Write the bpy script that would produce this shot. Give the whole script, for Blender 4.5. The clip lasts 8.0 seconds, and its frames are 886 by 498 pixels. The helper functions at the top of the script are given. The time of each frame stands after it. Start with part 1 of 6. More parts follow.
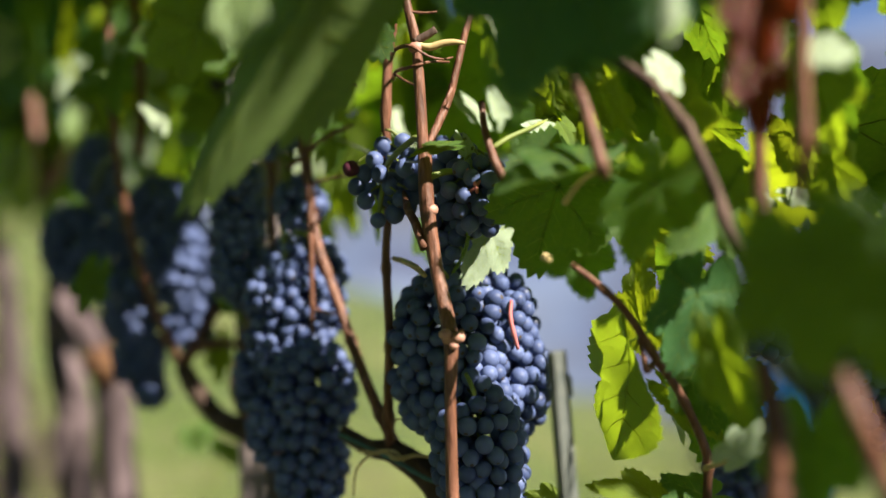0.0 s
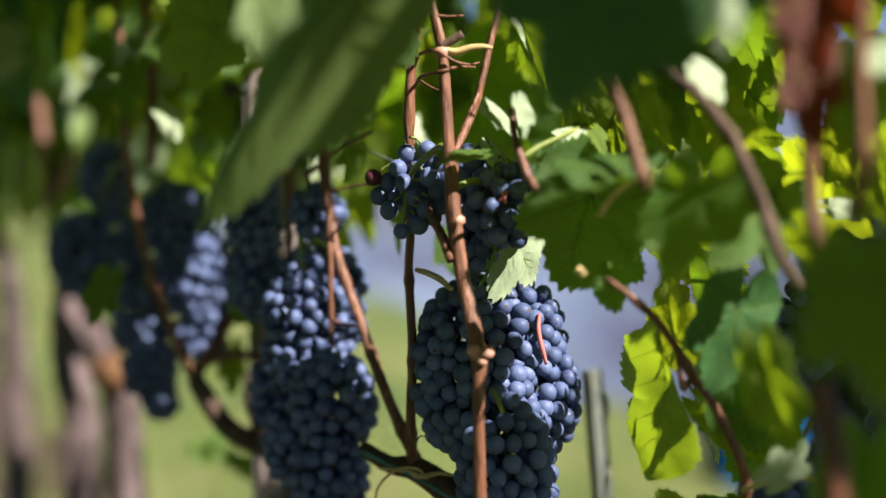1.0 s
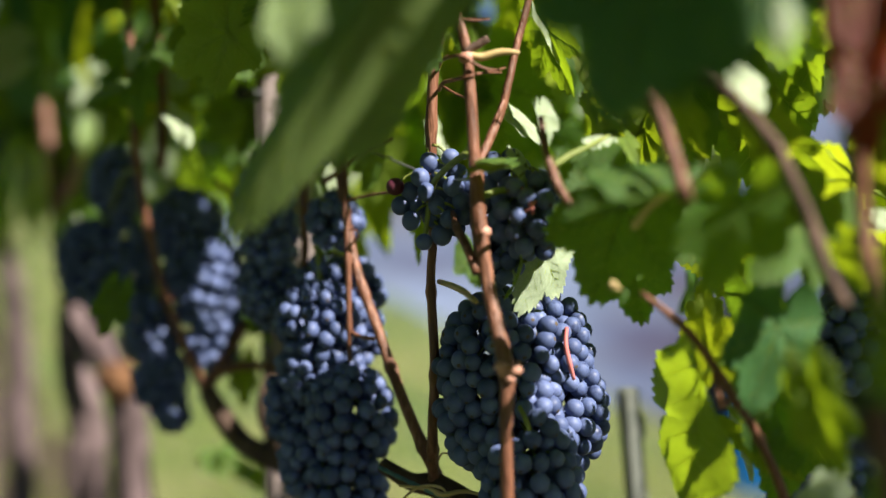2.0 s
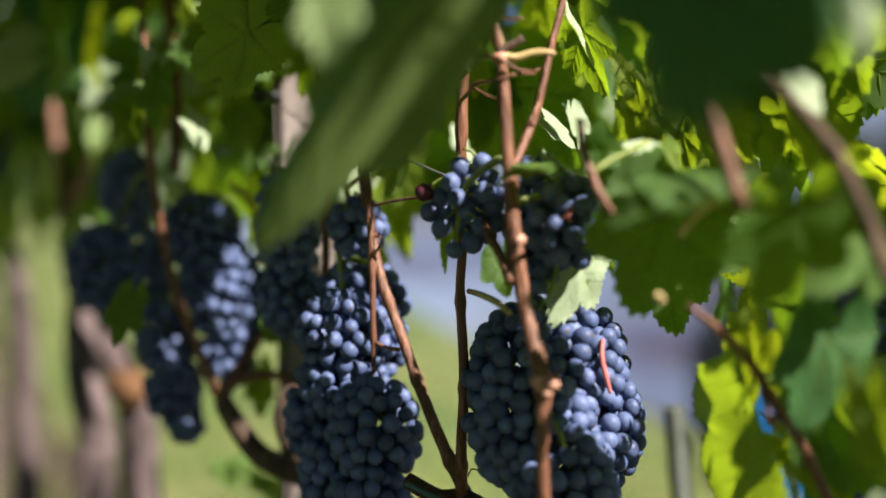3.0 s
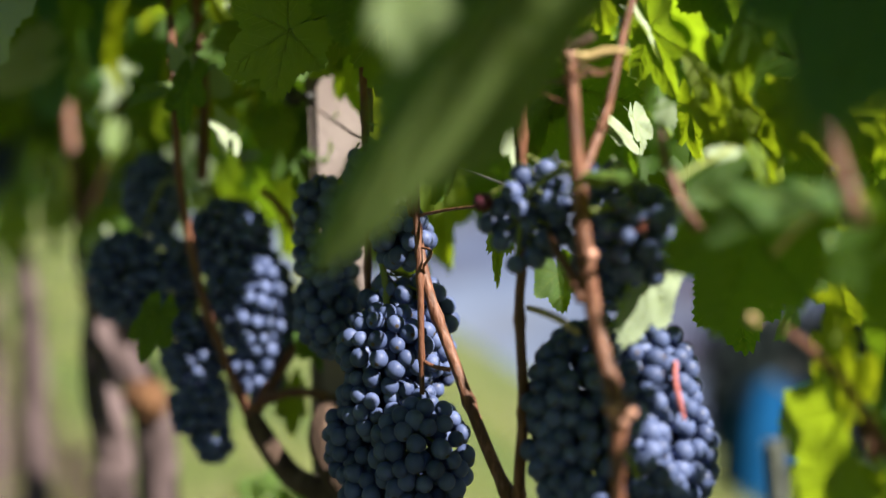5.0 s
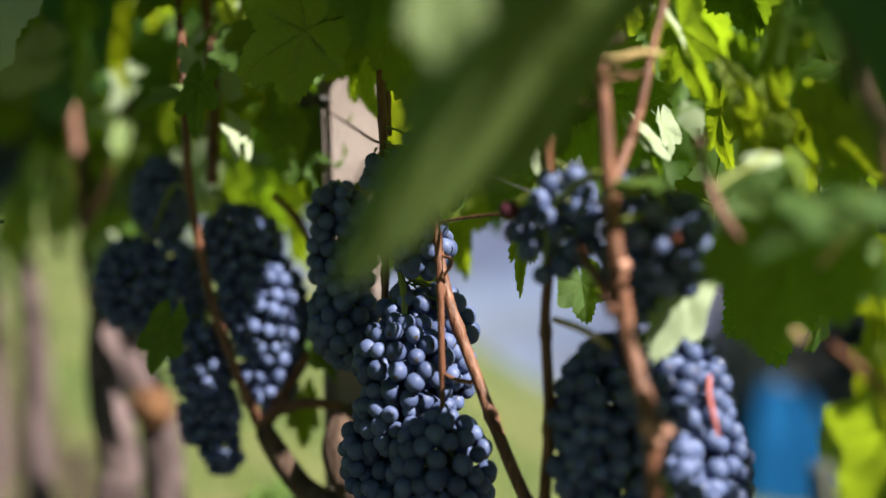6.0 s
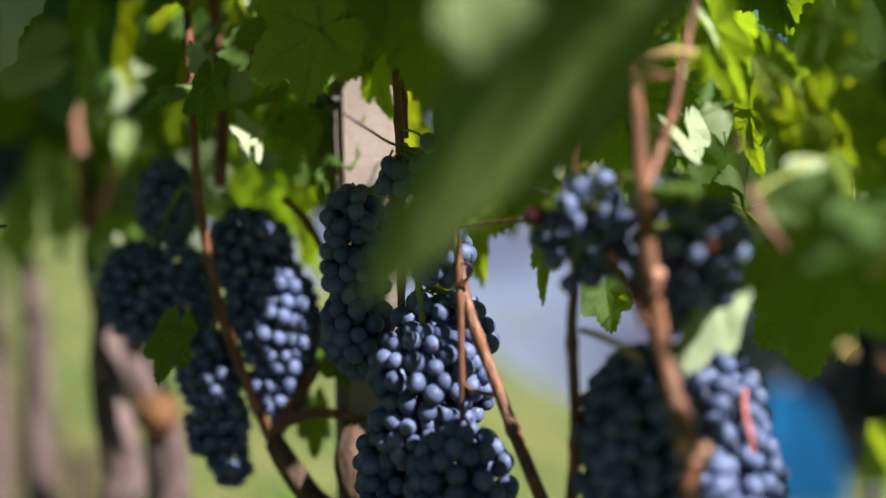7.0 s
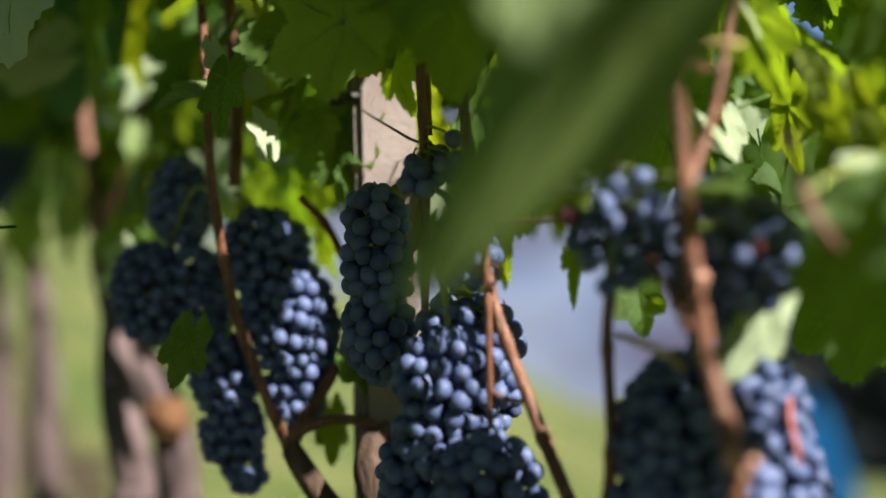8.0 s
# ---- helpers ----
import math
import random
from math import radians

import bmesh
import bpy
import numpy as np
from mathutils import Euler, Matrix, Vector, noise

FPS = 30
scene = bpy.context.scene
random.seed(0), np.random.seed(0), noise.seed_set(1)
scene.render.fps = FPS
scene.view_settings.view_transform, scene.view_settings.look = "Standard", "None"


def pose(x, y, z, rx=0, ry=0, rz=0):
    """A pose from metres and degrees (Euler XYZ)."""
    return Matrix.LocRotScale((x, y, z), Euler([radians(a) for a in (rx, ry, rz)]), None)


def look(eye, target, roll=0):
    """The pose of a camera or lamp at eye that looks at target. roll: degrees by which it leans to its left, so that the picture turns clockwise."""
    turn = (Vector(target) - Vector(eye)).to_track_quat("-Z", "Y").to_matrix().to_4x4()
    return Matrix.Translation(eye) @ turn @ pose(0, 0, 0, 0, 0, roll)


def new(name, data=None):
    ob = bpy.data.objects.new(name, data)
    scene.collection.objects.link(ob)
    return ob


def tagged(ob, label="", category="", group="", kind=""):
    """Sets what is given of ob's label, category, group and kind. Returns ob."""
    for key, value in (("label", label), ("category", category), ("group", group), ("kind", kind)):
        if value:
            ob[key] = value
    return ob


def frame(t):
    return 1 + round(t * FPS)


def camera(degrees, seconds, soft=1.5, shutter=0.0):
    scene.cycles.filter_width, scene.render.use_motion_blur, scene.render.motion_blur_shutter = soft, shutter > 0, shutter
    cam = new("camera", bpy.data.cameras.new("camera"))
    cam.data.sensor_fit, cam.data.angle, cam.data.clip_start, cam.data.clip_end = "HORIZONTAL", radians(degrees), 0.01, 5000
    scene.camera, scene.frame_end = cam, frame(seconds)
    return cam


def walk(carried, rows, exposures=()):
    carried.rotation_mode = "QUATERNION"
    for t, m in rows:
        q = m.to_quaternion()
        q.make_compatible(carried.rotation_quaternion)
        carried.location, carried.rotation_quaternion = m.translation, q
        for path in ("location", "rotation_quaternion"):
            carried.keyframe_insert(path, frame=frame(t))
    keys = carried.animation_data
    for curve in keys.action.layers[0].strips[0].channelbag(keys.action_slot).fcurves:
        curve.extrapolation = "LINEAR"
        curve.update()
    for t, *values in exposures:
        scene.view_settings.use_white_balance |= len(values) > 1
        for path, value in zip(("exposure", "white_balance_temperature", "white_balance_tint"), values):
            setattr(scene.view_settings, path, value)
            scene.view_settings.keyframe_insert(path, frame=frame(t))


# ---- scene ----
cam = camera(40.0, 8.0)
METRES, EYE, TILT, LEAN, TURN = 0.157, 0.95, -3.0, 4.5, 0.0
ROWS = [
    (0.0, 0.0, 0.0000, 0.0, 0.000, 0.000, -0.000),
    (0.5, -0.0522, 0.0816, 0.0166, 0.017, 0.030, -0.020),
    (1.0, -0.1019, 0.1723, 0.0439, 0.051, 0.047, -0.030),
    (1.5, -0.1454, 0.2499, 0.0707, 0.081, 0.021, 0.020),
    (3.0, -0.3095, 0.5247, 0.1159, 0.153, 0.123, -0.090),
    (3.5, -0.3696, 0.6157, 0.1264, 0.170, 0.132, -0.100),
    (4.0, -0.4253, 0.7026, 0.1351, 0.191, 0.157, -0.140),
    (4.5, -0.4721, 0.7849, 0.1489, 0.247, 0.162, -0.130),
    (6.0, -0.5973, 1.0341, 0.1965, 0.319, 0.191, -0.190),
    (6.5, -0.6314, 1.1220, 0.2138, 0.336, 0.187, -0.220),
    (7.0, -0.6722, 1.2163, 0.2213, 0.340, 0.200, -0.230),
    (7.5, -0.7133, 1.3054, 0.2162, 0.391, 0.187, -0.210),
    (8.0, -0.7604, 1.3919, 0.2243, 0.498, 0.225, -0.220),
]
walk(cam, [(t, pose(0, 0, EYE, TILT, LEAN, TURN) @ pose(METRES * x, METRES * y, METRES * z, 90 + pitch, roll, yaw)) for t, x, y, z, yaw, pitch, roll in ROWS],
     [(0.0, 1.85)])
# One fixed focus distance: the plane of sharpness glides along the row with the camera.
cam.data.dof.use_dof = True
cam.data.dof.focus_distance = 0.785
cam.data.dof.aperture_fstop = 1.8

# ---------------------------------------------------------------- light
SUN_FROM = Vector((0.63, -0.40, 0.66)).normalized()
world = bpy.data.worlds.new("sky")
scene.world = world
world.use_nodes = True
wn = world.node_tree
sky = wn.nodes.new("ShaderNodeTexSky")
sky.sky_type = "NISHITA"
sky.sun_disc = False
sky.sun_elevation = math.asin(SUN_FROM.z)
sky.air_density = 0.16
sky.dust_density = 0.05
sky.sun_rotation = math.atan2(SUN_FROM.x, SUN_FROM.y)
wn.links.new(sky.outputs[0], wn.nodes["Background"].inputs[0])
wn.nodes["Background"].inputs[1].default_value = 0.059
sun_data = bpy.data.lights.new("sun", "SUN")
sun_data.energy = 5.0
sun_data.angle = radians(0.5)
sun_data.color = (1.0, 0.93, 0.82)
sun = new("sun", sun_data)
sun.matrix_world = look((3, -1, 6), Vector((3, -1, 6)) - SUN_FROM)


# ---------------------------------------------------------------- materials
class Nodes:
    """A short way to write a node material."""

    def __init__(self, name):
        self.mat = bpy.data.materials.new(name)
        self.mat.use_nodes = True
        self.tree = self.mat.node_tree
        self.bsdf = self.tree.nodes["Principled BSDF"]
        self.out = self.tree.nodes["Material Output"]

    def add(self, kind, links=(), **values):
        n = self.tree.nodes.new(kind)
        for socket, source in dict(links).items():
            self.tree.links.new(source, n.inputs[socket])
        for key, value in values.items():
            n.inputs[key.replace("_", " ")].default_value = value
        return n

    def coords(self, scale=(1, 1, 1), space="Object"):
        c = self.add("ShaderNodeTexCoord")
        m = self.add("ShaderNodeMapping", {"Vector": c.outputs[space]})
        m.inputs["Scale"].default_value = scale
        return m.outputs[0]

    def shifted(self, vector, amount=7.0):
        """The coordinates, moved by the object's own random number."""
        info = self.add("ShaderNodeObjectInfo")
        mul = self.add("ShaderNodeMath", {0: info.outputs["Random"]})
        mul.operation = "MULTIPLY"
        mul.inputs[1].default_value = amount
        vadd = self.add("ShaderNodeVectorMath", {0: vector, 1: mul.outputs[0]})
        return vadd.outputs[0], info.outputs["Random"]

    def noise(self, vector, scale, detail=4.0, rough=0.55):
        n = self.add("ShaderNodeTexNoise", {"Vector": vector}, Scale=scale, Detail=detail, Roughness=rough)
        return n.outputs["Fac"]

    def ramp(self, fac, stops):
        r = self.add("ShaderNodeValToRGB", {"Fac": fac})
        els = r.color_ramp.elements
        while len(els) < len(stops):
            els.new(0.5)
        for e, (p, c) in zip(els, stops):
            e.position, e.color = p, (*c, 1) if len(c) == 3 else c
        return r.outputs["Color"]

    def mix(self, fac, a, b, mode="MIX"):
        m = self.add("ShaderNodeMix")
        m.data_type, m.blend_type = "RGBA", mode
        for i, v in ((0, fac), (6, a), (7, b)):
            if isinstance(v, (int, float)):
                m.inputs[i].default_value = v
            elif isinstance(v, tuple):
                m.inputs[i].default_value = (*v, 1)
            else:
                self.tree.links.new(v, m.inputs[i])
        return m.outputs[2]

    def bump(self, height, strength, distance):
        b = self.add("ShaderNodeBump", {"Height": height}, Strength=strength, Distance=distance)
        self.tree.links.new(b.outputs[0], self.bsdf.inputs["Normal"])
        return b.outputs[0]

    def base(self, colour, rough=0.5, spec=0.5):
        if isinstance(colour, tuple):
            self.bsdf.inputs["Base Color"].default_value = (*colour, 1)
        else:
            self.tree.links.new(colour, self.bsdf.inputs["Base Color"])
        if isinstance(rough, (int, float)):
            self.bsdf.inputs["Roughness"].default_value = rough
        else:
            self.tree.links.new(rough, self.bsdf.inputs["Roughness"])
        self.bsdf.inputs["Specular IOR Level"].default_value = spec
        return self


def leaf_material(name, dark, light, through_dark, through_light, share=0.5, spot=(0.30, 0.22, 0.04)):
    n = Nodes(name)
    vec, rand = n.shifted(n.coords(), 9.0)
    coarse = n.noise(vec, 22.0, 3)
    fine = n.noise(vec, 160.0, 5, 0.65)
    front = n.mix(rand, dark, light)
    front = n.mix(n.ramp(coarse, [(0.35, (0, 0, 0)), (0.7, (0.55, 0.55, 0.55))]), front, light)
    front = n.mix(n.ramp(fine, [(0.45, (0, 0, 0)), (0.75, (0.35, 0.35, 0.35))]), front, tuple(0.6 * v for v in dark))
    blot = n.ramp(n.noise(vec, 45.0, 2), [(0.66, (0, 0, 0)), (0.73, (0.7, 0.7, 0.7))])
    front = n.mix(blot, front, spot)
    n.base(front, n.ramp(fine, [(0.3, (0.36, 0.36, 0.36)), (0.8, (0.62, 0.66, 0.66))]), 0.3)
    cells = n.add("ShaderNodeTexVoronoi", {"Vector": vec}, Scale=230.0)
    cells.feature = "DISTANCE_TO_EDGE"
    normal = n.bump(n.mix(0.5, cells.outputs["Distance"], coarse), 0.45, 0.0012)
    glow = n.mix(rand, through_dark, through_light)
    glow = n.mix(n.ramp(coarse, [(0.3, (0, 0, 0)), (0.75, (0.6, 0.6, 0.6))]), glow, through_light)
    glow = n.mix(blot, glow, spot)
    tr = n.add("ShaderNodeBsdfTranslucent", {"Color": glow, "Normal": normal})
    mx = n.add("ShaderNodeMixShader", {1: n.bsdf.outputs[0], 2: tr.outputs[0]}, Fac=share)
    n.tree.links.new(mx.outputs[0], n.out.inputs[0])
    return n.mat


LEAF = leaf_material("vine_leaf", (0.034, 0.088, 0.020), (0.072, 0.142, 0.027), (0.14, 0.33, 0.012), (0.38, 0.52, 0.014))
# Yellow-green of leaves with the sun behind them, put into the leaf colour.
LEAF_YELLOW = leaf_material("vine_leaf_backlit", (0.085, 0.15, 0.016), (0.16, 0.215, 0.026), (0.27, 0.44, 0.010), (0.46, 0.54, 0.014))
LEAF_RED = leaf_material("vine_leaf_red", (0.06, 0.010, 0.008), (0.11, 0.020, 0.014), (0.22, 0.02, 0.01), (0.30, 0.05, 0.01), 0.35)
# White glare of sunlit leaves, painted into a pale leaf colour.
LEAF_PALE = leaf_material("vine_leaf_sun_glare", (0.30, 0.38, 0.24), (0.42, 0.49, 0.34), (0.22, 0.34, 0.03), (0.36, 0.46, 0.05), 0.35)
# Leaf copy with its lit brightness raised in the colour itself.
LEAF_LIT = leaf_material("vine_leaf_lit", (0.07, 0.14, 0.022), (0.12, 0.19, 0.034), (0.20, 0.42, 0.014), (0.38, 0.52, 0.018))
# Bluish leaf copy: the tone of skylit shade is put into its colour.
LEAF_SHADE = leaf_material("vine_leaf_shade", (0.038, 0.115, 0.034), (0.056, 0.145, 0.042), (0.06, 0.20, 0.020), (0.13, 0.28, 0.028), 0.35)
VEIN = leaf_material("leaf_vein", (0.12, 0.17, 0.035), (0.17, 0.22, 0.06), (0.50, 0.62, 0.06), (0.60, 0.68, 0.09), 0.6)


def berry_material(name, skin_a, skin_b, bloom_a, bloom_b, cover):
    n = Nodes(name)
    vec, rand = n.shifted(n.coords(), 13.0)
    soft = n.noise(vec, 120.0, 3, 0.6)
    specks = n.noise(vec, 900.0, 4, 0.7)
    skin = n.mix(rand, skin_a, skin_b)
    bloom = n.mix(rand, bloom_a, bloom_b)
    mask = n.ramp(soft, [(0.30, (0.25, 0.25, 0.25)), (0.55, (cover, cover, cover))])
    mask = n.mix(n.ramp(specks, [(0.52, (0, 0, 0)), (0.72, (0.5, 0.5, 0.5))]), mask, (0.1, 0.1, 0.1))
    rubbed = n.noise(n.coords((1, 1, 0.5)), 330.0, 3, 0.6)
    mask = n.mix(n.ramp(rubbed, [(0.58, (0, 0, 0)), (0.68, (0.5, 0.5, 0.5))]), mask, (0.15, 0.15, 0.15))
    n.base(n.mix(mask, skin, bloom), n.ramp(soft, [(0.35, (0.36, 0.36, 0.36)), (0.6, (0.66, 0.66, 0.66))]), 0.25)
    n.bump(specks, 0.12, 0.0004)
    return n.mat


BERRY = berry_material("grape_skin", (0.008, 0.009, 0.024), (0.014, 0.010, 0.028), (0.056, 0.080, 0.178), (0.118, 0.158, 0.315), 0.95)
BERRY_RED = berry_material("grape_skin_unripe", (0.060, 0.007, 0.013), (0.050, 0.007, 0.016), (0.10, 0.035, 0.06), (0.10, 0.045, 0.08), 0.3)
SCAR = Nodes("grape_scar").base((0.05, 0.035, 0.02), 0.8).mat


def wood_material(name, stops, grain, rough=0.55, bump=0.5, depth=0.0012):
    n = Nodes(name)
    vec, rand = n.shifted(n.coords(grain), 5.0)
    streak = n.noise(vec, 60.0, 5, 0.6)
    blotch = n.noise(n.coords(), 35.0, 3)
    c = n.ramp(streak, stops)
    c = n.mix(n.ramp(blotch, [(0.4, (0, 0, 0)), (0.75, (0.6, 0.6, 0.6))]), c, stops[0][1])
    n.base(c, rough, 0.35)
    n.bump(streak, bump, depth)
    return n.mat


CANE = wood_material("vine_cane", [(0.25, (0.050, 0.017, 0.008)), (0.5, (0.130, 0.052, 0.028)), (0.8, (0.31, 0.145, 0.095))], (6, 6, 0.5), 0.5, 0.9, 0.0016)
CANE_PALE = wood_material("cut_cane", [(0.25, (0.30, 0.20, 0.08)), (0.6, (0.48, 0.36, 0.17)), (0.85, (0.60, 0.48, 0.26))], (1, 1, 0.2))
CUT = wood_material("cut_stub", [(0.25, (0.22, 0.10, 0.07)), (0.6, (0.42, 0.22, 0.16)), (0.85, (0.55, 0.33, 0.25))], (1, 1, 0.4))
GREEN_STEM = wood_material("green_stem", [(0.25, (0.09, 0.12, 0.02)), (0.6, (0.17, 0.20, 0.04)), (0.85, (0.26, 0.22, 0.07))], (1, 1, 0.2))
PINK_STEM = wood_material("pink_stem", [(0.25, (0.30, 0.07, 0.06)), (0.6, (0.46, 0.15, 0.15)), (0.85, (0.55, 0.26, 0.24))], (1, 1, 0.2))
BARK = wood_material("vine_bark", [(0.2, (0.028, 0.018, 0.017)), (0.5, (0.084, 0.058, 0.060)), (0.8, (0.165, 0.118, 0.124))], (1, 1, 0.10), 0.9, 1.0, 0.006)
OLD_WOOD = wood_material("old_arm_bark", [(0.2, (0.022, 0.013, 0.009)), (0.5, (0.075, 0.045, 0.032)), (0.8, (0.16, 0.105, 0.08))], (1, 1, 0.12), 0.9, 1.0, 0.005)
KNOT = wood_material("pruning_wound", [(0.2, (0.04, 0.016, 0.007)), (0.6, (0.12, 0.055, 0.022)), (0.85, (0.19, 0.10, 0.045))], (1, 1, 1), 0.85, 0.9, 0.003)


def concrete_material():
    n = Nodes("weathered_post")
    v = n.coords()
    a, b = n.noise(v, 14.0, 5, 0.6), n.noise(v, 260.0, 4, 0.7)
    c = n.ramp(a, [(0.25, (0.13, 0.10, 0.095)), (0.55, (0.18, 0.145, 0.14)), (0.8, (0.235, 0.195, 0.19))])
    c = n.mix(n.ramp(b, [(0.5, (0, 0, 0)), (0.8, (0.5, 0.5, 0.5))]), c, (0.15, 0.12, 0.10))
    n.base(c, 0.9, 0.25)
    n.bump(b, 0.7, 0.002)
    return n.mat


POST = concrete_material()


def paint_material(name, a, b, rough, metal=0.0, scale=40.0):
    n = Nodes(name)
    v = n.coords()
    n.base(n.mix(n.ramp(n.noise(v, scale, 5, 0.65), [(0.35, (0, 0, 0)), (0.7, (1, 1, 1))]), a, b), rough)
    n.bsdf.inputs["Metallic"].default_value = metal
    n.bump(n.noise(v, scale * 6, 3), 0.25, 0.001)
    return n.mat


STAKE = paint_material("stake_paint", (0.06, 0.07, 0.06), (0.13, 0.135, 0.115), 0.6, 0.0, 90.0)
PLASTIC = paint_material("black_plastic", (0.008, 0.008, 0.009), (0.02, 0.02, 0.02), 0.45)
WIRE = paint_material("galvanised_wire", (0.30, 0.30, 0.30), (0.45, 0.45, 0.44), 0.45, 0.8, 200.0)
TIE = paint_material("green_tie_wire", (0.03, 0.09, 0.09), (0.06, 0.15, 0.15), 0.5, 0.0, 200.0)
TARP = paint_material("blue_tarpaulin", (0.001, 0.032, 0.095), (0.002, 0.052, 0.140), 0.9, 0.0, 3.0)
TARP.node_tree.nodes["Principled BSDF"].inputs["Specular IOR Level"].default_value = 0.08


def grass_ground():
    n = Nodes("grass_ground")
    v = n.coords()
    a, b, c = n.noise(v, 0.9, 4), n.noise(v, 6.0, 5, 0.6), n.noise(v, 60.0, 4, 0.7)
    col = n.ramp(a, [(0.34, (0.040, 0.070, 0.020)), (0.48, (0.078, 0.105, 0.030)), (0.64, (0.150, 0.145, 0.062))])
    col = n.mix(n.ramp(b, [(0.48, (0, 0, 0)), (0.70, (0.65, 0.65, 0.65))]), col, (0.22, 0.185, 0.105))
    tuft = n.noise(v, 2.6, 4, 0.65)
    col = n.mix(n.ramp(tuft, [(0.50, (0, 0, 0)), (0.66, (0.8, 0.8, 0.8))]), col, (0.034, 0.066, 0.020))
    col = n.mix(n.ramp(c, [(0.4, (0, 0, 0)), (0.8, (0.6, 0.6, 0.6))]), col, (0.05, 0.09, 0.015))
    # made-up dark strip under the vines, to cut light bounced off the ground
    geo = n.add("ShaderNodeNewGeometry")
    flat = n.add("ShaderNodeVectorMath", {0: geo.outputs["Position"]})
    flat.operation = "DOT_PRODUCT"
    flat.inputs[1].default_value = (0.878, 0.478, 0)
    off = n.add("ShaderNodeMath", {0: flat.outputs["Value"]})
    off.operation = "SUBTRACT"
    off.inputs[1].default_value = 0.409
    width = n.add("ShaderNodeMath", {0: off.outputs[0]})
    width.operation = "ABSOLUTE"
    ragged = n.add("ShaderNodeMath", {0: width.outputs[0], 1: b})
    ragged.operation = "ADD"
    strip = n.ramp(ragged.outputs[0], [(0.78, (1, 1, 1)), (0.86, (0, 0, 0))])
    bounce_cut = n.ramp(c, [(0.3, (0.028, 0.020, 0.014)), (0.8, (0.07, 0.05, 0.035))])
    n.base(n.mix(strip, col, bounce_cut), 0.9, 0.2)
    n.bump(c, 0.8, 0.03)
    return n.mat


GRASS = grass_ground()
BLADE = leaf_material("grass_blade", (0.10, 0.16, 0.03), (0.20, 0.24, 0.06), (0.25, 0.36, 0.03), (0.40, 0.45, 0.06), 0.35)
# Shade over the hedge, painted into near-black leaf colours.
BUSH = leaf_material("hedge_leaf_shade", (0.012, 0.020, 0.021), (0.020, 0.031, 0.030), (0.015, 0.03, 0.015), (0.024, 0.045, 0.02), 0.2, (0.014, 0.018, 0.017))


# Distance haze is painted into the hills' colour, which also glows faintly.
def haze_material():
    n = Nodes("haze_painted_hills")
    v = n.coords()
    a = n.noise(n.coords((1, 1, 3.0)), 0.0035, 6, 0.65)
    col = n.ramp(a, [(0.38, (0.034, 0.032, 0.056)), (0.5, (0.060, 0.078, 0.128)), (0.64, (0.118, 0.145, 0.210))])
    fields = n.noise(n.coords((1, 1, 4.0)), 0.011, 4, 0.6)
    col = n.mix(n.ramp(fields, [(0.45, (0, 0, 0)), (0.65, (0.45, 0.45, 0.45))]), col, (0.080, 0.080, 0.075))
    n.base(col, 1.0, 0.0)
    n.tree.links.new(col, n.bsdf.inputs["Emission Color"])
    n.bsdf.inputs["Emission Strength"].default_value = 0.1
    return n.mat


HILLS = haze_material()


# ---------------------------------------------------------------- builders
def mesh_of(name, bm, *materials, smooth=True):
    me = bpy.data.meshes.new(name)
    bm.to_mesh(me)
    bm.free()
    for m in materials:
        me.materials.append(m)
    if smooth:
        me.polygons.foreach_set("use_smooth", [True] * len(me.polygons))
    return me


def part(name, bm, material, parent, label="", smooth=True):
    """Links a bmesh as one mesh object under a thing or a part."""
    ob = new(name, mesh_of(name, bm, material, smooth=smooth))
    ob.parent = parent
    ob.matrix_parent_inverse = parent.matrix_world.inverted() if parent else Matrix()
    return tagged(ob, label)


def thing(name, place, label, category, group="", kind=""):
    ob = new(name)
    ob.empty_display_size = 0.03
    ob.location = place
    ob.matrix_world = Matrix.Translation(place)
    return tagged(ob, label, category, group, kind)


def spline(points, steps):
    """A smooth line through the points, of Vectors."""
    p = [Vector(q) for q in points]
    p = [2 * p[0] - p[1], *p, 2 * p[-1] - p[-2]]
    out = []
    for i in range(1, len(p) - 2):
        for k in range(steps):
            t = k / steps
            a, b, c, d = p[i - 1], p[i], p[i + 1], p[i + 2]
            out.append(0.5 * (2 * b + (c - a) * t + (2 * a - 5 * b + 4 * c - d) * t * t + (3 * b - a - 3 * c + d) * t ** 3))
    return out + [p[-2]]


